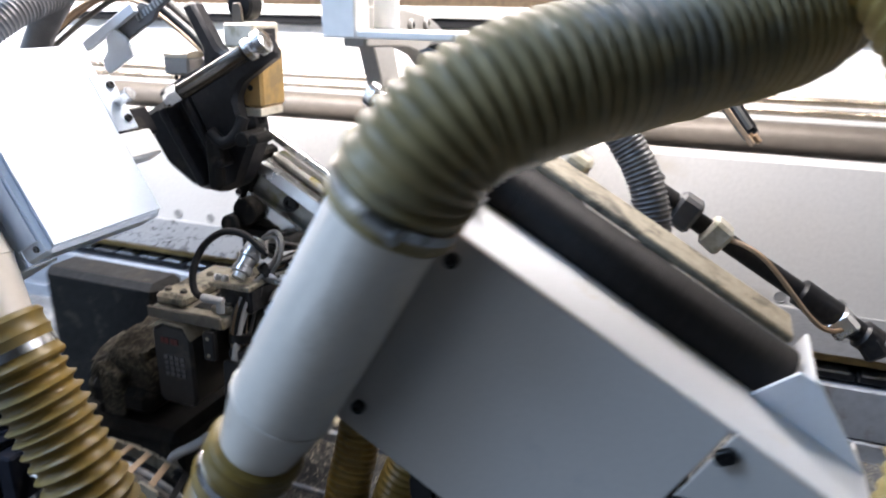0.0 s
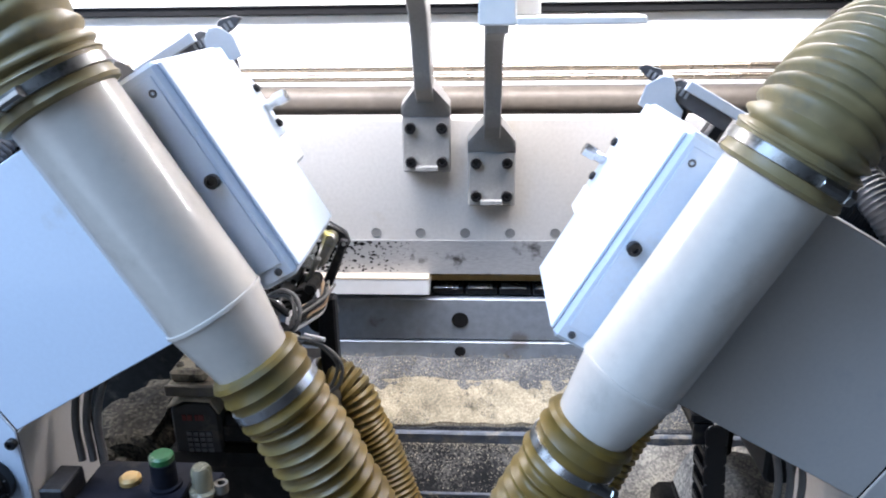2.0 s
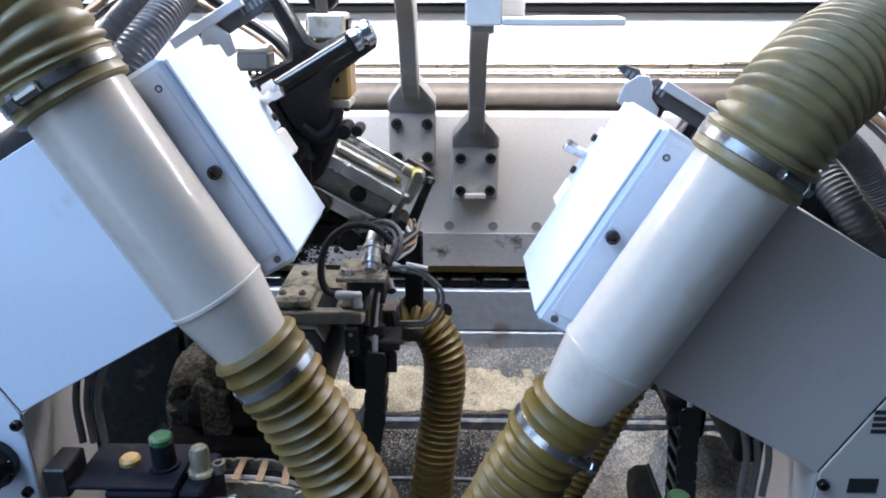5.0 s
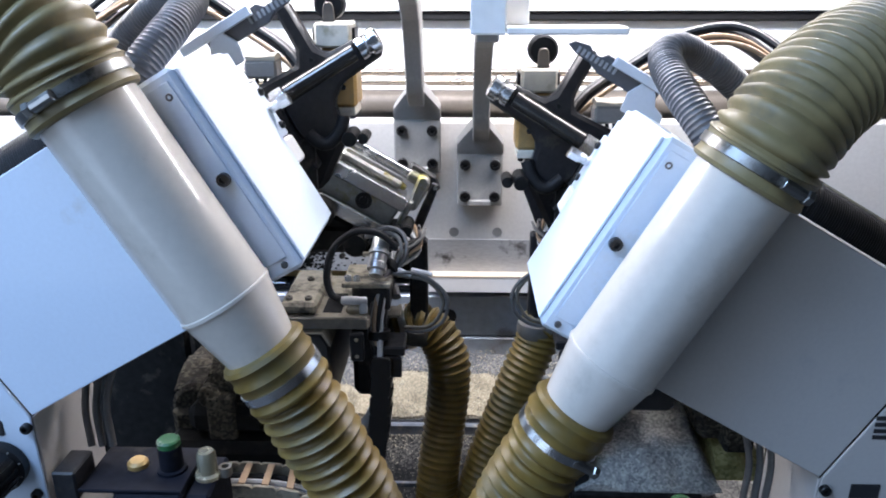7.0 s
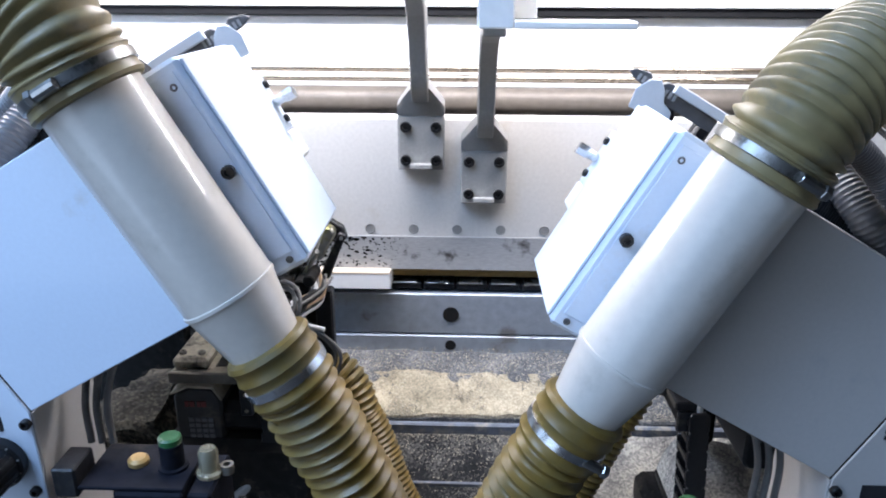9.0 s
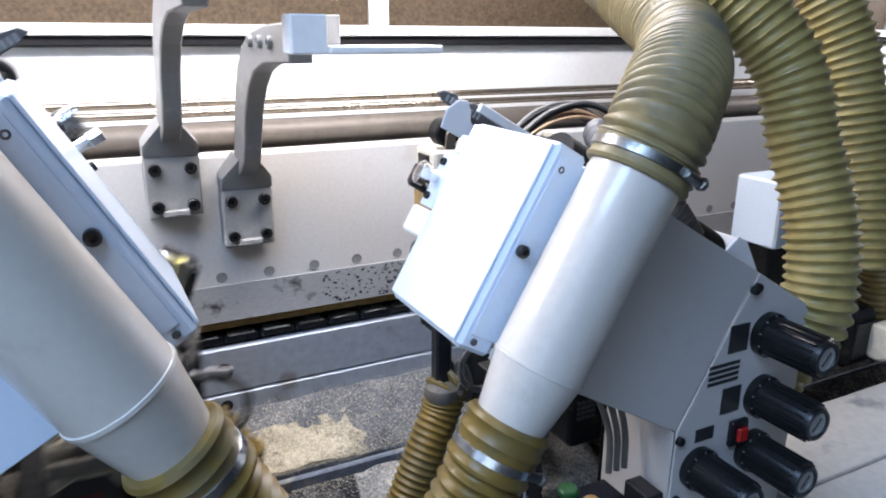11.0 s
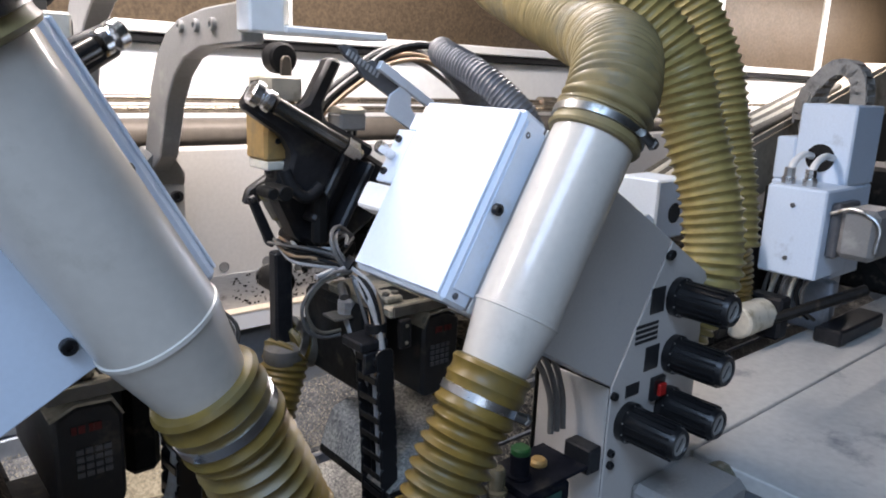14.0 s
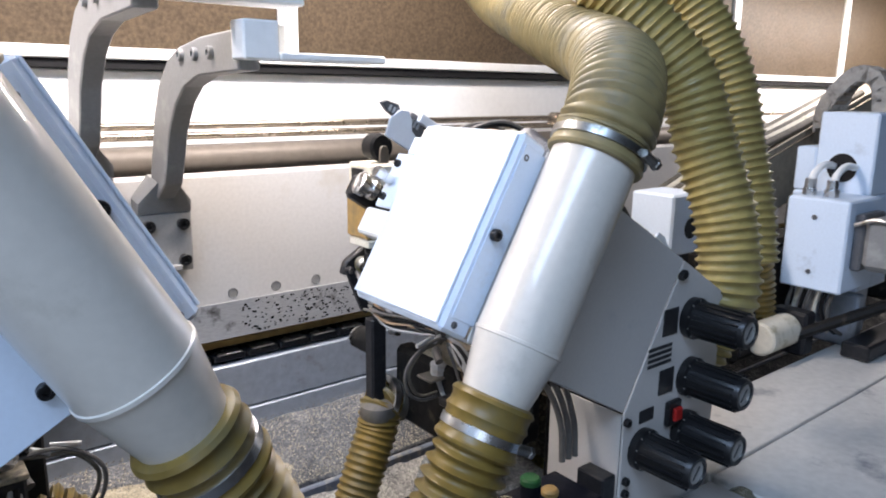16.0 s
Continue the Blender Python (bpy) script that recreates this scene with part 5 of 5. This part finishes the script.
    for k, rr in enumerate((0.0, 0.006)):
        part("wire", sweep(bmesh.new(), [(0.058, -0.395, 1.076), (0.030, -0.40, 1.080 - rr), (0.002 + rr, -0.40, 1.068), (-0.017 + rr, -0.40, 1.044), (-0.012 + rr, -0.40, 1.014 + rr), (0.010, -0.40, 0.998 + rr), (0.045, -0.395, 0.994 + rr)], 0.0024, 0.006, 7), (CABLE, DUSTY)[k], t)
    for p, q in (((0.03, -0.395, 1.082), (0.002, -0.40, 1.078)), ((0.052, -0.39, 1.083), (0.03, -0.40, 1.076))):
        part("wire_lug", rod(bmesh.new(), p, q, 0.0034, 8), PLUG, t)
    part("clip_plate", boxes(((0.036, -0.45, 0.985), (0.078, -0.405, 0.998)), ((0.04, -0.452, 0.955), (0.074, -0.445, 0.9845)), bevel=0.002), BLACK, t)
    if hand < 0:
        part("cable", sweep(bmesh.new(), [(0.07, -0.43, 0.93), (0.085, -0.45, 0.895), (0.115, -0.475, 0.868), (0.15, -0.49, 0.845), (0.17, -0.46, 0.79)], 0.0065, 0.01, 10), PLUG, t, "pale grey cable")
    return t


def chain(hand, base):
    """The energy chain that hangs from the saw head."""
    t = thing("energy_chain", "black plastic energy chain with cables hanging from the saw head", "energy chain", "energy chains", base)
    ps = curve_points([(0.066, -0.435, 0.985), (0.068, -0.437, 0.93), (0.072, -0.44, 0.86), (0.076, -0.44, 0.78), (0.09, -0.43, 0.70), (0.13, -0.42, 0.64), (0.18, -0.40, 0.60)], 0.027)
    if hand < 0:
        ps = curve_points([(0.066, -0.435, 0.985), (0.068, -0.437, 0.93), (0.074, -0.445, 0.86), (0.090, -0.475, 0.805), (0.120, -0.505, 0.800), (0.155, -0.52, 0.832), (0.20, -0.525, 0.846), (0.27, -0.525, 0.845), (0.34, -0.52, 0.82)], 0.027)
    for a, b in zip(ps, ps[1:]):
        z = (b - a).normalized()
        x = (Vector((0, 1, 0)) - z * z.y).normalized()
        y = z.cross(x)
        m = Matrix.Translation((a + b) / 2) @ Matrix((x, y, z)).transposed().to_4x4()
        for s in (-1, 1):
            bm = bmesh.new()
            plate(bm, [(-0.0135, -0.011), (-0.009, -0.0155), (0.009, -0.0155), (0.0135, -0.011), (0.0135, 0.011), (0.009, 0.0155), (-0.009, 0.0155), (-0.0135, 0.011)], s * 0.0225 - 0.002, s * 0.0225 + 0.002, m @ Matrix(((0, 1, 0, 0), (1, 0, 0, 0), (0, 0, 1, 0), (0, 0, 0, 1))), 0.0012)
            bmesh.ops.recalc_face_normals(bm, faces=bm.faces)
            part("side_link", bm, DUST_TOP if a.x > 0.13 and hand < 0 else PLASTIC, t)
            part("rung", boxes(((-0.020, s * 0.0125 - 0.0012, -0.0045), (0.020, s * 0.0125 + 0.0012, 0.0045)), m=m, bevel=0.001), TAN_CABLE if a.x > 0.13 and hand < 0 else PLASTIC, t)
    for k, x in enumerate((-0.011, 0.0, 0.011)):
        part("cable", sweep(bmesh.new(), [p + Vector((0, x, 0)) for p in ps], 0.0042, 0.012, 8), (CABLE, PLUG, RUBBER)[k], t)
    return t


def chip_hose(hand, base):
    """The small suction hose that follows the saw head."""
    t = thing("chip_hose", "olive ribbed chip hose curving down from the saw head", "suction hose", "chip hoses", base)
    line = [(0.058, -0.245, 0.925), (0.036, -0.25, 0.938), (0.006, -0.257, 0.925), (-0.014, -0.265, 0.885), (-0.016, -0.27, 0.84), (-0.010, -0.28, 0.78), (0.0, -0.30, 0.70), (0.006, -0.31, 0.6)]
    if hand > 0:
        line = [(0.058, -0.25, 0.935), (0.04, -0.255, 0.932), (0.03, -0.26, 0.895), (0.012, -0.27, 0.842), (-0.008, -0.28, 0.772), (-0.026, -0.29, 0.70), (-0.04, -0.30, 0.6)]
    pitch = 0.0105
    ps = curve_points(line, pitch)
    rings = []
    for i, p in enumerate(ps[:-1]):
        q = ps[i + 1]
        ring = lathe(bmesh.new(), p, p + (q - p), [(pitch * 1.15 * k / 8, 0.0304 + 0.0036 * RIB[(k + 4) % 8]) for k in range(9)], 26)
        high = p.z + base[2]
        share = min(1.0, 0.45 + (high - 0.74) * 2.9) if hand < 0 else min(1.0, 0.88 + (high - 0.75) * 0.8)
        rings.append((part("hose_ring", ring, HOSE, t), p.copy(), (q - p).normalized(), max(share, 0.1)))
    end = [part("clamp", clamp(bmesh.new(), Vector(line[0]) + Vector((-0.009, -0.002, 0.004)), (-0.9, 0, 0.3), 0.036), STEEL, t, "steel hose clamp"),
           part("collar", lathe(bmesh.new(), Vector(line[0]) + Vector((0.027, 0.005, -0.012)), Vector(line[0]) + Vector((-0.013, -0.003, 0.005)), [(0, 0.034), (0.03, 0.0335)], 28), DUSTY, t)]
    return t, rings, end


MOVERS = {}
for hand in (1, -1):
    FLIP = hand
    base = (CENTRE, 0, 0.0 if hand > 0 else 0.057)
    cover(hand, base)
    hoses(hand, base)
    column(hand, base)
    valve_block(hand, (CENTRE + 0.007, 0, 0.039) if hand < 0 else (CENTRE - 0.008, 0, -0.028))
    motor_block(hand, base)
    MOVERS[hand] = (carriage(hand, base), head(hand, base), chain(hand, base), chip_hose(hand, base), base)
FLIP = 1


# ---------- workpieces ----------
def workpiece(name):
    t = thing(name, "white laminated board strip with a beige top edge", "board", "boards on the feed line", (0, 0, 0))
    part("board", boxes(((-0.505, -0.026, 0.950), (0.0, 0.02, 0.979)), bevel=0.001), WHITE, t)
    part("edge_strip", boxes(((-0.505, -0.0265, 0.9792), (0.0, 0.018, 0.9830)), bevel=0.0006), BEIGE, t, "beige top edge")
    return t


BOARDS = [workpiece("board_strip") for _ in range(3)]


# ---------- the next station ----------
def far_station():
    t = thing("next_unit", "light blue-white machine unit with a junction box beside the feed line", "machine unit")
    for name, lo, hi in (("housing", (1.35, -0.525, 1.19), (1.50, -0.405, 1.365)), ("lower_housing", (1.35, -0.525, 0.98), (1.50, -0.36, 1.1895)), ("side_housing", (1.35, -0.4045, 1.19), (1.50, -0.36, 1.288))):
        part(name, boxes((lo, hi), bevel=0.004), PALE_BLUE, t)
    # no real opening: its shade is a black disc on the housing
    part("port", lathe(bmesh.new(), (1.3495, -0.462, 1.247), (-1, -0.462, 1.247), [(0, 0.031), (0.001, 0.031), (0.0005, 0)], 28), RUBBER, t, "black disc for the dark of a round opening")
    bx = part("junction_box", boxes(((1.20, -0.55, 1.005), (1.3495, -0.425, 1.195)), bevel=0.004), PALE_BLUE, t, "light blue-white junction box")
    for z in (1.157, 1.043):
        part("screw", socket_screw(bmesh.new(), (1.20, -0.484, z), (-1, 0, 0), 0.005, 0.003), CONDUIT, bx)
    for y in (-0.445, -0.49):
        part("gland", lathe(bmesh.new(), (1.25, y, 1.1955), (1.25, y, 2), [(0, 0.015), (0.014, 0.015), (0.015, 0.012), (0.034, 0.012), (0.035, 0.008)], 8), STEEL, bx)
        part("cable", sweep(bmesh.new(), [(1.25, y, 1.222), (1.268, y, 1.243), (1.305, y, 1.255), (1.348, y, 1.25)], 0.0075, 0.01, 10), FRAME, bx)
    cn = part("plug", boxes(((1.22, -0.645, 1.06), (1.33, -0.5715, 1.165)), bevel=0.012), ARM, t, "grey industrial plug")
    part("plug_base", boxes(((1.225, -0.571, 1.055), (1.325, -0.5505, 1.17)), bevel=0.004), CONDUIT, cn)
    part("lever", sweep(bmesh.new(), [(1.215, -0.555, 1.15), (1.215, -0.60, 1.165), (1.215, -0.648, 1.14), (1.215, -0.648, 1.08)], 0.004, 0.01, 8), STEEL, cn)
    part("stand", boxes(((1.33, -0.54, 0.861), (1.36, -0.40, 0.979)), ((1.3605, -0.50, 0.861), (1.48, -0.44, 0.979)), bevel=0.004), BEAM, t)
    part("foot", boxes(((1.26, -0.60, 0.861), (1.50, -0.542, 0.895)), bevel=0.004), BLACK, t)
    bm = bmesh.new()
    rod(bm, (1.12, -0.42, 0.87), (1.30, -0.62, 0.99), 0.012, 10)
    part("strut", bm, DARK, t)
    rng = random.Random(5)
    for k in range(7):
        y = -0.44 - 0.014 * k
        part("cable", sweep(bmesh.new(), [(1.24, y, 1.004), (1.235 + 0.01 * rng.random(), y + 0.01, 0.96), (1.26, y + 0.02 * rng.random(), 0.92), (1.31, y, 0.89)], 0.0045, 0.01, 7), (CABLE, CREAM, RUBBER)[k % 3], t)
    for k in range(3):
        part("cable", sweep(bmesh.new(), [(1.34, -0.60, 1.06), (1.42, -0.66 - 0.02 * k, 0.97), (1.55, -0.66, 0.93 + 0.02 * k), (1.75, -0.60, 0.95)], 0.006, 0.015, 8), RUBBER, t)
    s = thing("small_unit", "small light blue-white machine box on a stand", "machine box")
    part("box", boxes(((0.85, -0.385, 1.10), (0.95, -0.29, 1.217)), bevel=0.004), PALE_BLUE, s)
    part("stand", boxes(((0.86, -0.37, 0.60), (0.94, -0.30, 1.0995)), bevel=0.004), DARK, s)
    # black disc gives the hole's shade as colour
    part("port", lathe(bmesh.new(), (0.91, -0.3855, 1.15), (0.91, -1, 1.15), [(0, 0.02), (0.001, 0.02), (0.0005, 0)], 24), RUBBER, s, "black disc for the dark of a round hole")
    for x, y, z, a, b, c in ((1.0, -0.30, 0.861, 1.12, -0.20, 1.02), (1.02, -0.44, 0.861, 1.10, -0.40, 0.97), (1.55, -0.40, 0.861, 1.75, -0.25, 1.15), (1.8, -0.52, 0.861, 2.0, -0.3, 1.2), (1.15, -0.30, 0.861, 1.6, -0.2, 1.05)):
        g = thing("gear_housing", "dark oily machine housing on the bed", "machine housing", "dark housings")
        part("body", boxes(((x, y, z), (a, b, c)), bevel=0.01), DARK, g)
        part("cover_plate", boxes(((x + 0.01, y - 0.006, z + 0.02), (a - 0.01, y - 0.0005, c - 0.02)), bevel=0.003), BLACK, g)
    m2 = thing("white_motor", "white cylindrical motor with a black end beside the table", "motor")
    part("body", lathe(bmesh.new(), (1.07, -0.46, 0.915), (1.3, -0.46, 0.915), [(0, 0.03), (0.004, 0.035), (0.11, 0.035), (0.112, 0.03)], 24), CREAM, m2)
    part("end", boxes(((1.185, -0.50, 0.861), (1.23, -0.42, 0.955)), bevel=0.006), BLACK, m2)
    for line, radius in (([(0.510, -0.452, 1.563), (0.545, -0.487, 1.519), (0.598, -0.552, 1.425), (0.615, -0.584, 1.327), (0.623, -0.619, 1.229), (0.617, -0.635, 1.127), (0.602, -0.61, 1.05), (0.57, -0.585, 0.98), (0.54, -0.58, 0.92)], 0.0455), ([(0.723, -0.405, 1.593), (0.761, -0.450, 1.541), (0.799, -0.498, 1.431), (0.812, -0.525, 1.317), (0.814, -0.547, 1.232), (0.806, -0.569, 1.130)], 0.043)):
        h = thing("suction_hose", "yellow-olive ribbed suction hose hanging beside the column", "suction hose", "suction hoses")
        # lighter copy of the hose colour stands in for hood light here
        part("hose", ribbed(line, radius, 0.0138, 0.0056, 28), HOSE_LIT, h)
    h = thing("suction_hose", "dark olive ribbed hose behind the small machine box", "suction hose", "suction hoses")
    part("hose", ribbed([(0.965, -0.335, 1.17), (1.03, -0.35, 1.165), (1.10, -0.375, 1.13), (1.14, -0.40, 1.04), (1.15, -0.41, 0.92)], 0.04, 0.0125, 0.0045, 26), HOSE, h)
    tb = thing("machine_table", "flat grey machine table with a narrow gap", "machine table")
    part("table_top", boxes(((0.602, -0.647, 0.835), (3.2, -0.50, 0.86)), bevel=0.002), TABLE, tb)
    part("table_top", boxes(((0.602, -1.12, 0.835), (3.2, -0.651, 0.86)), bevel=0.002), TABLE, tb)
    part("skirt", boxes(((0.62, -1.10, 0.0), (3.2, -0.51, 0.834)), bevel=0.003), BEAM, tb)
    jb = thing("terminal_box", "dusty grey terminal box with a clear cap below the knobs", "terminal box")
    part("box", boxes(((0.44, -0.75, 0.80), (0.585, -0.6515, 0.865)), bevel=0.01), ARM, jb)
    part("cap", lathe(bmesh.new(), (0.586, -0.70, 0.835), (0.7, -0.70, 0.835), [(0, 0.027), (0.02, 0.027), (0.026, 0.02), (0.026, 0)], 24), CLEAR, jb, "cloudy clear cap")
    bm = boxes(((-0.40, -0.05, -0.165), (0.9, 0.05, -0.004)), ((-0.40, -0.055, -0.0038), (0.9, -0.049, 0.014)), m=Matrix.Translation((1.55, -0.17, 1.262)) @ rot("Y", -15), bevel=0.006)
    tr = thing("cable_tray", "dusty beige cable tray with cables", "cable tray")
    part("tray", bm, TRAY, tr)
    for k in range(5):
        part("cable", sweep(bmesh.new(), [(1.15, -0.21 + 0.02 * k, 1.165), (1.4, -0.2 + 0.018 * k, 1.245), (1.7, -0.205 + 0.02 * k, 1.32), (2.05, -0.2 + 0.02 * k, 1.41)], 0.012, 0.02, 10), CREAM if k % 2 else DUSTY, tr)
    ch = thing("energy_chain", "dusty grey energy chain arching over the next unit", "energy chain")
    ps = curve_points([(1.60, -0.335, 1.24), (1.59, -0.315, 1.33), (1.58, -0.335, 1.40), (1.58, -0.375, 1.447), (1.58, -0.41, 1.449), (1.58, -0.437, 1.42), (1.58, -0.445, 1.36), (1.58, -0.445, 1.25)], 0.026)
    for a, b in zip(ps, ps[1:]):
        m = Matrix.Translation((a + b) / 2) @ (b - a).normalized().to_track_quat("Z", "Y").to_matrix().to_4x4()
        part("chain_link", boxes(((-0.03, -0.018, -0.017), (-0.024, 0.018, 0.017)), ((0.024, -0.018, -0.017), (0.03, 0.018, 0.017)), ((-0.0238, -0.02, -0.007), (0.0238, -0.017, 0.007)), ((-0.0238, 0.017, -0.007), (0.0238, 0.02, 0.007)), m=m, bevel=0.001), PALE_LINK, ch)


far_station()


# ---------- what moves ----------
HOME = 0.172
SLIDE = {  # how far each carriage is drawn back
    -1: [(0, 0), (0.66, 0), (0.75, 0.02), (0.85, 0.07), (0.95, 0.12), (1.05, 0.153), (1.2, HOME), (3.7, HOME), (3.8, 0.12), (3.9, 0.05), (4.0, 0.006), (4.05, 0), (7.38, 0), (7.5, 0.05),
         (7.6, 0.105), (7.7, 0.155), (7.8, HOME), (10.85, HOME), (11.2, 0), (14.5, 0), (14.6, 0.05), (14.75, HOME), (16, HOME)],
    1: [(0, 0), (1.48, 0), (1.55, 0.03), (1.6, 0.08), (1.7, HOME), (5.5, HOME), (5.85, 0), (8.28, 0), (8.35, 0.02), (8.4, 0.07), (8.5, 0.15), (8.57, HOME), (12.52, HOME), (12.65, 0.13),
        (12.8, 0.05), (12.95, 0), (15.45, 0), (15.52, 0.03), (15.6, 0.09), (15.7, 0.155), (15.78, HOME), (16, HOME)],
}
REST = 0.137
REACH = {  # how far each saw head reaches in
    -1: [(0, REST), (2.7, REST), (3.2, 0), (3.62, 0), (3.78, REST), (9.05, REST), (9.35, 0), (10.7, 0), (10.95, REST), (16, REST)],
    1: [(0, 0), (1.05, 0), (1.15, 0.03), (1.25, 0.07), (1.35, 0.11), (1.45, 0.13), (1.52, 0.13), (1.6, 0.09), (1.7, 0), (7.8, 0), (7.9, 0.03), (8.0, 0.075), (8.1, 0.115), (8.2, 0.13), (8.28, 0.12),
        (8.38, 0.06), (8.46, 0), (14.93, 0), (15.05, 0.03), (15.2, 0.095), (15.3, 0.13), (15.4, 0.137), (15.48, 0.125), (15.6, 0.05), (15.72, 0), (16, 0)],
}


def value(rows, t):
    for (a, va), (b, vb) in zip(rows, rows[1:]):
        if a <= t <= b:
            return va + (vb - va) * (t - a) / (b - a) if b > a else vb
    return rows[-1][1]


def bend_hose(hose, rows, base, hand):
    """The chip hose follows the saw head at its top and lags behind lower down, ring by ring."""
    _, rings, end = hose
    flip = Matrix.Diagonal((hand, 1, 1, 1))
    poses = {k: [] for k in range(len(rings))}
    for t, m in rows:
        off = m.translation - Vector(base)
        off = Vector((off.x * hand, off.y, off.z))
        now = [p + off * share for _, p, _, share in rings]
        for k, (_, p, d, _) in enumerate(rings):
            a, b = now[max(k - 1, 0)], now[min(k + 1, len(now) - 1)]
            turn = d.rotation_difference((b - a).normalized()).to_matrix().to_4x4()
            poses[k].append((t, flip @ Matrix.Translation(now[k]) @ turn @ Matrix.Translation(-p) @ flip))
        for ob in end:
            poses.setdefault(ob, []).append((t, Matrix.Translation(m.translation - Vector(base))))
    for k, ring in enumerate(rings):
        walk(ring[0], poses[k])
    for ob in end:
        walk(ob, poses[ob])


def motions():
    for hand, (slide, saw, links, hose, base) in MOVERS.items():
        mirror = Vector((hand, 1, 1))
        walk(slide, [(t, Matrix.Translation(Vector(base) + N * q * mirror)) for t, q in SLIDE[hand]])
        for bar in SLIDERS[hand]:
            walk(bar, [(t, Matrix.Translation(N * ((q - HOME) * 0.42) * mirror)) for t, q in SLIDE[hand]])
        times = sorted({t for t, _ in SLIDE[hand]} | {t for t, _ in REACH[hand]})
        rows = []
        for t in times:
            off = N * value(SLIDE[hand], t) + D * (value(REACH[hand], t) - REST)
            rows.append((t, Matrix.Translation(Vector(base) + off * mirror)))
        for ob in (saw, links):
            walk(ob, rows)
        bend_hose(hose, rows, base, hand)
    for board, (t0, x0) in zip(BOARDS, ((2.0, -0.0645), (9.0, -0.122), (16.15, -0.122))):
        walk(board, [(t, Matrix.Translation((max(x0 - 0.29 * (t - t0), -3.3), 0, 0))) for t in range(17)])


motions()
